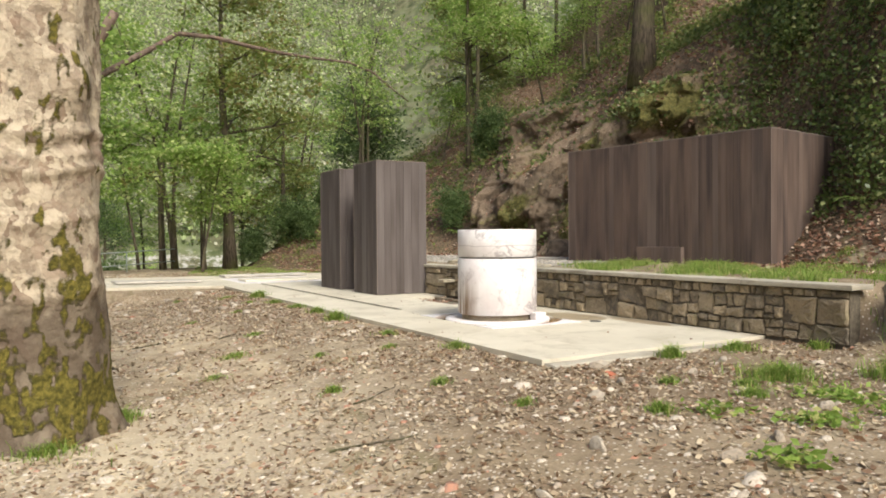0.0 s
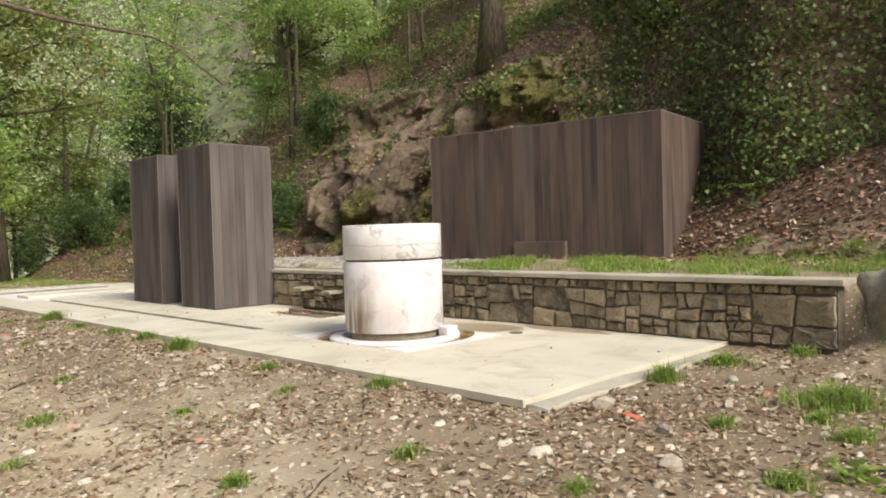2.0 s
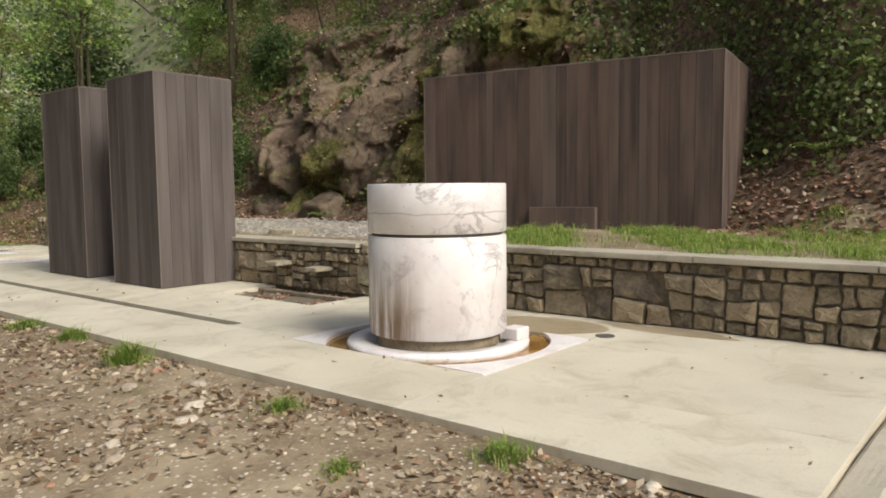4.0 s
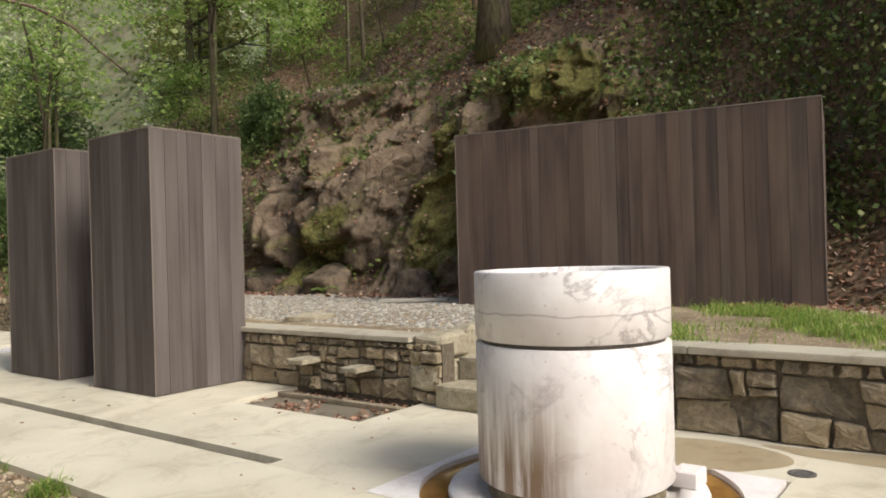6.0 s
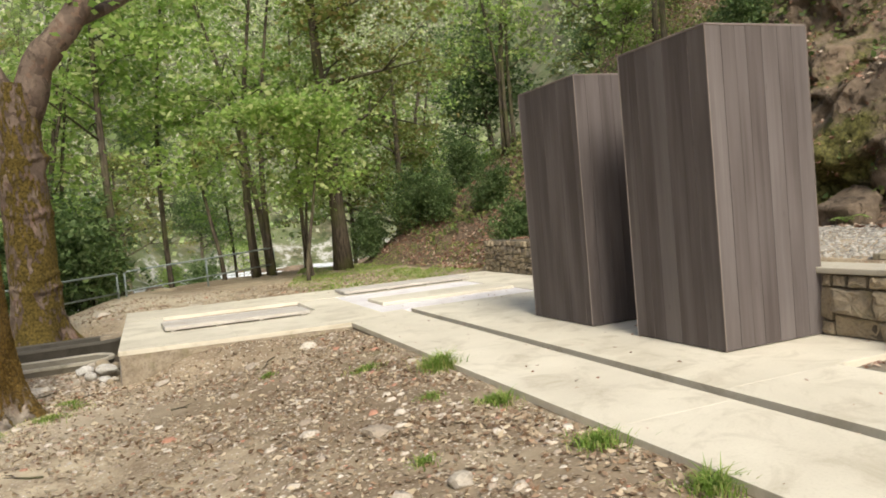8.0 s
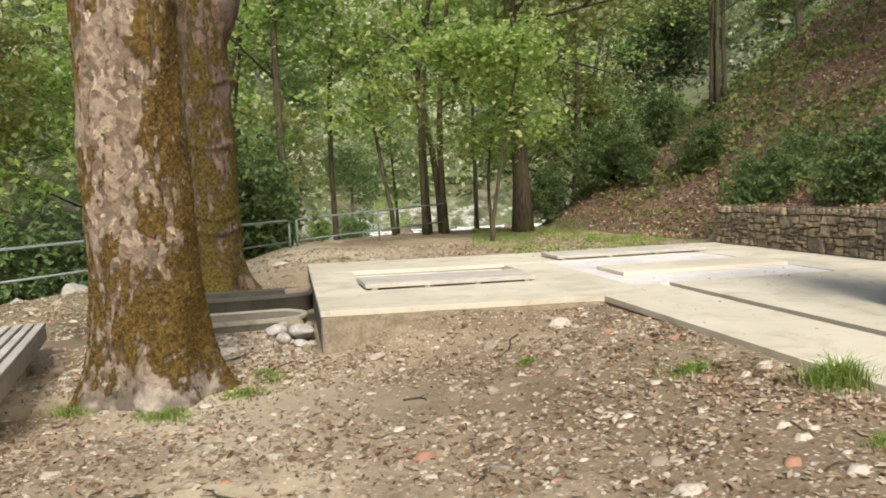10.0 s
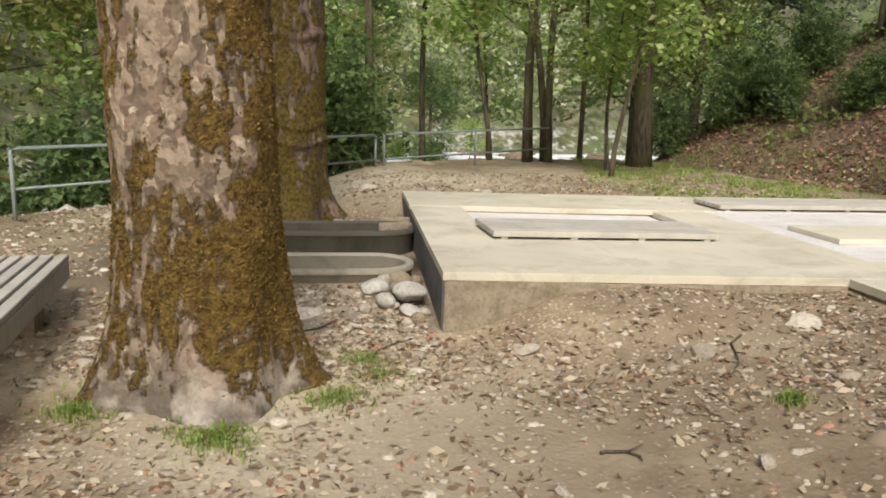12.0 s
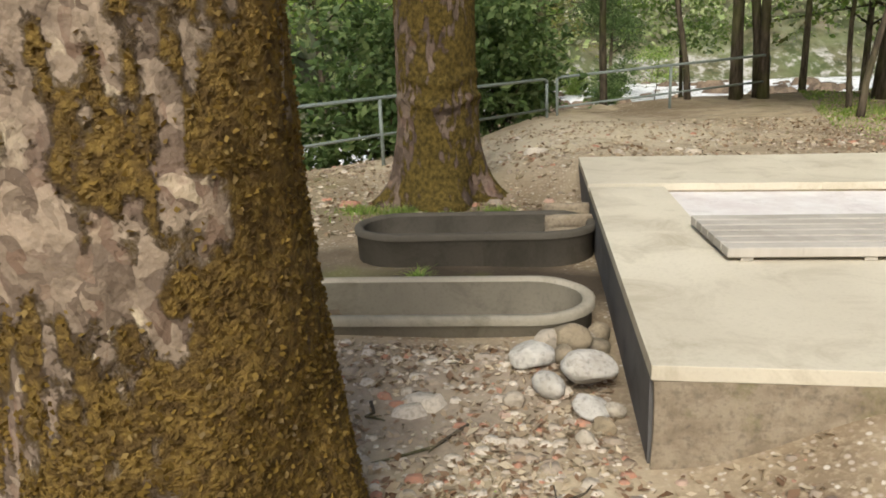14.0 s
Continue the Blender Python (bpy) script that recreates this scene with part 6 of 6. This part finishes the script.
for i, (x, y, s, n) in enumerate(((4.2, 2.8, 0.25, 130), (4.9, 2.6, 0.4, 330), (5.0, 3.2, 0.3, 200), (3.9, 3.3, 0.2, 80), (5.9, 2.7, 0.4, 350), (3.4, 2.4, 0.2, 120), (6.7, 3.0, 0.5, 420), (7.9, 3.2, 0.6, 500))):
    weed(x, y, s, n, 300 + i)

# moss cushions on the trunk beside the tubs
r = np.random.default_rng(9)
vi, ui = r.integers(2, 110, 26000), r.integers(0, 112, 26000)
fu, fv = r.random((26000, 1)), r.random((26000, 1))
lo = b_verts[vi, ui] * (1 - fu) + b_verts[vi, (ui + 1) % 112] * fu
hi = b_verts[vi + 1, ui] * (1 - fu) + b_verts[vi + 1, (ui + 1) % 112] * fu
pts = lo * (1 - fv) + hi * fv
ok = (b_moss[vi, ui] + r.normal(size=26000) * 0.16 > 0.5) & (pts[:, 2] > 0.08)
out = pts[ok] * (1.006, 1.006, 1)
v, f = leaf_cards(out, 0.009, r, 0.2, 0.7)
moss = new("moss", array_mesh("moss", v, f, MOSS))
moss.parent = B_TREE
tagged(moss, "thick ochre moss")

# leaves gathered in the gutter
r = np.random.default_rng(41)
q = np.stack([r.uniform(6.1, 6.85, 700), r.uniform(10.45, 12.0, 700), r.uniform(0.342, 0.365, 700)], 1)
q = q[(fbm(q[:, 0], q[:, 1], 0.8, 51, 2) > 0.1) | (q[:, 0] > 6.68)]
v, f = leaf_cards(q, 0.03, r, 0.7, 0.5)
stuff("gutter_leaves", array_mesh("gutter_leaves", v, f, LEAF_DEAD), "wet brown leaves lying in the gutter", "leaf litter")

# damp patches on the concrete beside the basin
def stain(x, y, sx, sy, seed):
    bm = bmesh.new()
    ring = []
    for i in range(40):
        a = 2 * math.pi * i / 40
        k = 1 + 0.35 * noise.noise(Vector((math.cos(a) * 1.3, math.sin(a) * 1.3, seed)))
        ring.append(bm.verts.new((math.cos(a) * sx * k, math.sin(a) * sy * k, 0)))
    bm.faces.new(ring)
    ob = part("damp_stain", bm, DAMP, platform, "brown damp stain")
    ob.location = (x, y, SLAB_Z + 0.0015)


DAMP = concrete_material("damp_patch", (0.34, 0.27, 0.17), (0.40, 0.33, 0.22), (0.22, 0.16, 0.09), 0.35)
stain(6.55, 7.95, 0.33, 0.55, 1.0)
stain(6.85, 7.0, 0.12, 0.6, 4.0)

# ivy creeping over the rock
rock = [o for o in outcrop.children if len(o.data.vertices) > 10000][0]
co = np.empty(len(rock.data.vertices) * 3, np.float32)
rock.data.vertices.foreach_get("co", co)
co = co.reshape(-1, 3)
r = np.random.default_rng(43)
pick = co[r.integers(0, len(co), 16000)].astype(float)
grow = fbm(pick[:, 1] * 1.3, pick[:, 2] * 1.3, 2.0, 61, 3) + (pick[:, 2] - 3.6) * 0.35 + np.abs(pick[:, 1] - 14.6) * 0.12
pick = pick[grow + r.normal(size=16000) * 0.25 > 0.75]
pick[:, 0] -= np.abs(r.normal(size=len(pick))) * 0.08
v, f = leaf_cards(pick + r.normal(size=pick.shape) * 0.04, 0.05, r, 0.3, 0.7)
stuff("rock_ivy", array_mesh("rock_ivy", v, f, LEAF_IVY), "dark ivy creeping over the rock", "ivy")

normals = np.empty(len(rock.data.vertices) * 3, np.float32)
rock.data.vertex_normals.foreach_get("vector", normals)
flat = np.abs(normals.reshape(-1, 3)[:, 2])
ledge = np.flatnonzero((flat > 0.5) & (co[:, 2] < 5.4))
r = np.random.default_rng(48)
pick = co[r.choice(ledge, 9000)].astype(float) + r.normal(size=(9000, 3)) * (0.03, 0.03, 0.01)
pick = pick[fbm(pick[:, 1], pick[:, 2], 1.2, 62, 3) + r.normal(size=len(pick)) * 0.3 > 0.0]
pick[:, 0] -= 0.02
v, f = leaf_cards(pick, 0.042, r, 0.5, 0.55)
stuff("ledge_leaves", array_mesh("ledge_leaves", v, f, LEAF_DEAD), "brown fallen leaves caught on the rock ledges", "leaf litter")

# larger loose stones on the soil
for i, (x, y, a) in enumerate(((2.97, 12.97, 0.13), (3.04, 11.74, 0.12), (2.0, 14.2, 0.07), (1.7, 16.9, 0.09), (2.6, 16.6, 0.10), (3.3, 16.8, 0.11), (2.3, 15.4, 0.06), (1.5, 15.4, 0.05), (4.3, 4.9, 0.12), (4.0, 4.3, 0.07), (3.5, 4.0, 0.08), (4.8, 4.3, 0.07), (2.8, 3.2, 0.09), (3.2, 2.6, 0.08), (3.7, 2.7, 0.07), (2.2, 2.9, 0.06), (4.6, 3.0, 0.09), (5.5, 4.6, 0.07), (3.4, 9.0, 0.06), (2.9, 8.2, 0.05), (1.3, 7.9, 0.06))):
    boulder("loose_stone", pose(x, y, land_at(x, y) + a * 0.12, 8 * i, 5, 67 * i), (a, a * 0.72, a * 0.42), 120 + i, PEBBLE, "pale broken stone lying on the soil", "stone", "loose stones", 2, 0.5)

# fallen twigs
rt = random.Random(12)
for i in range(22):
    x, y = (rt.uniform(0.0, 3.8), rt.uniform(3.0, 17.0)) if i > 7 else (rt.uniform(-0.2, 2.2), rt.uniform(15.6, 18.0))
    if math.hypot(x, y - 6.4) < 0.9 or math.hypot(x, y - 16.7) < 0.75 or (x > 1.2 and y > 17.2):
        continue
    bm = bmesh.new()
    ln, a = rt.uniform(0.15, 0.55), rt.uniform(0, 6.28)
    pts = []
    for k in range(5):
        f = k / 4 - 0.5
        px, py = f * ln * math.cos(a) + 0.03 * math.sin(7 * f + i), f * ln * math.sin(a) + 0.03 * math.cos(5 * f + i)
        pts.append((px, py, land_at(x + px, y + py) - land_at(x, y) + 0.012))
    tube(bm, pts, [0.008, 0.007, 0.006, 0.005, 0.003], 6)
    q = pts[2]
    tube(bm, [q, (q[0] + 0.08 * math.cos(a + 0.8), q[1] + 0.08 * math.sin(a + 0.8), q[2] + 0.02)], [0.004, 0.002], 5)
    tw = part("twig", bm, BARK)
    tw.location = (x, y, land_at(x, y))
    tagged(tw, "thin fallen twig on the soil", "twig", "fallen twigs")

# boulders in the rapids
r = np.random.default_rng(71)
q = np.stack([r.uniform(0, 22, 90), r.uniform(36, 84, 90), np.full(90, -2.5)], 1)
gravel("river_boulders", q, 0.65, r, ROCK, "grey boulders in the rapids")

# scraps blown onto the platform
r = np.random.default_rng(81)
q = np.concatenate([np.stack([r.uniform(4.05, 6.9, 130), r.uniform(5.4, 18, 130), np.full(130, SLAB_Z + 0.006)], 1), np.stack([r.uniform(1.3, 7, 70), r.uniform(17.5, 18.6, 70), np.full(70, SLAB_Z + 0.006)], 1), np.stack([r.uniform(1.3, 8, 60), r.uniform(21.5, 22.2, 60), np.full(60, SLAB_Z + 0.006)], 1)])
v, f = leaf_cards(q, 0.018, r, 0.85, 0.5)
stuff("platform_scraps", array_mesh("platform_scraps", v, f, LEAF_DEAD), "a few dry leaf scraps on the concrete", "leaf litter")
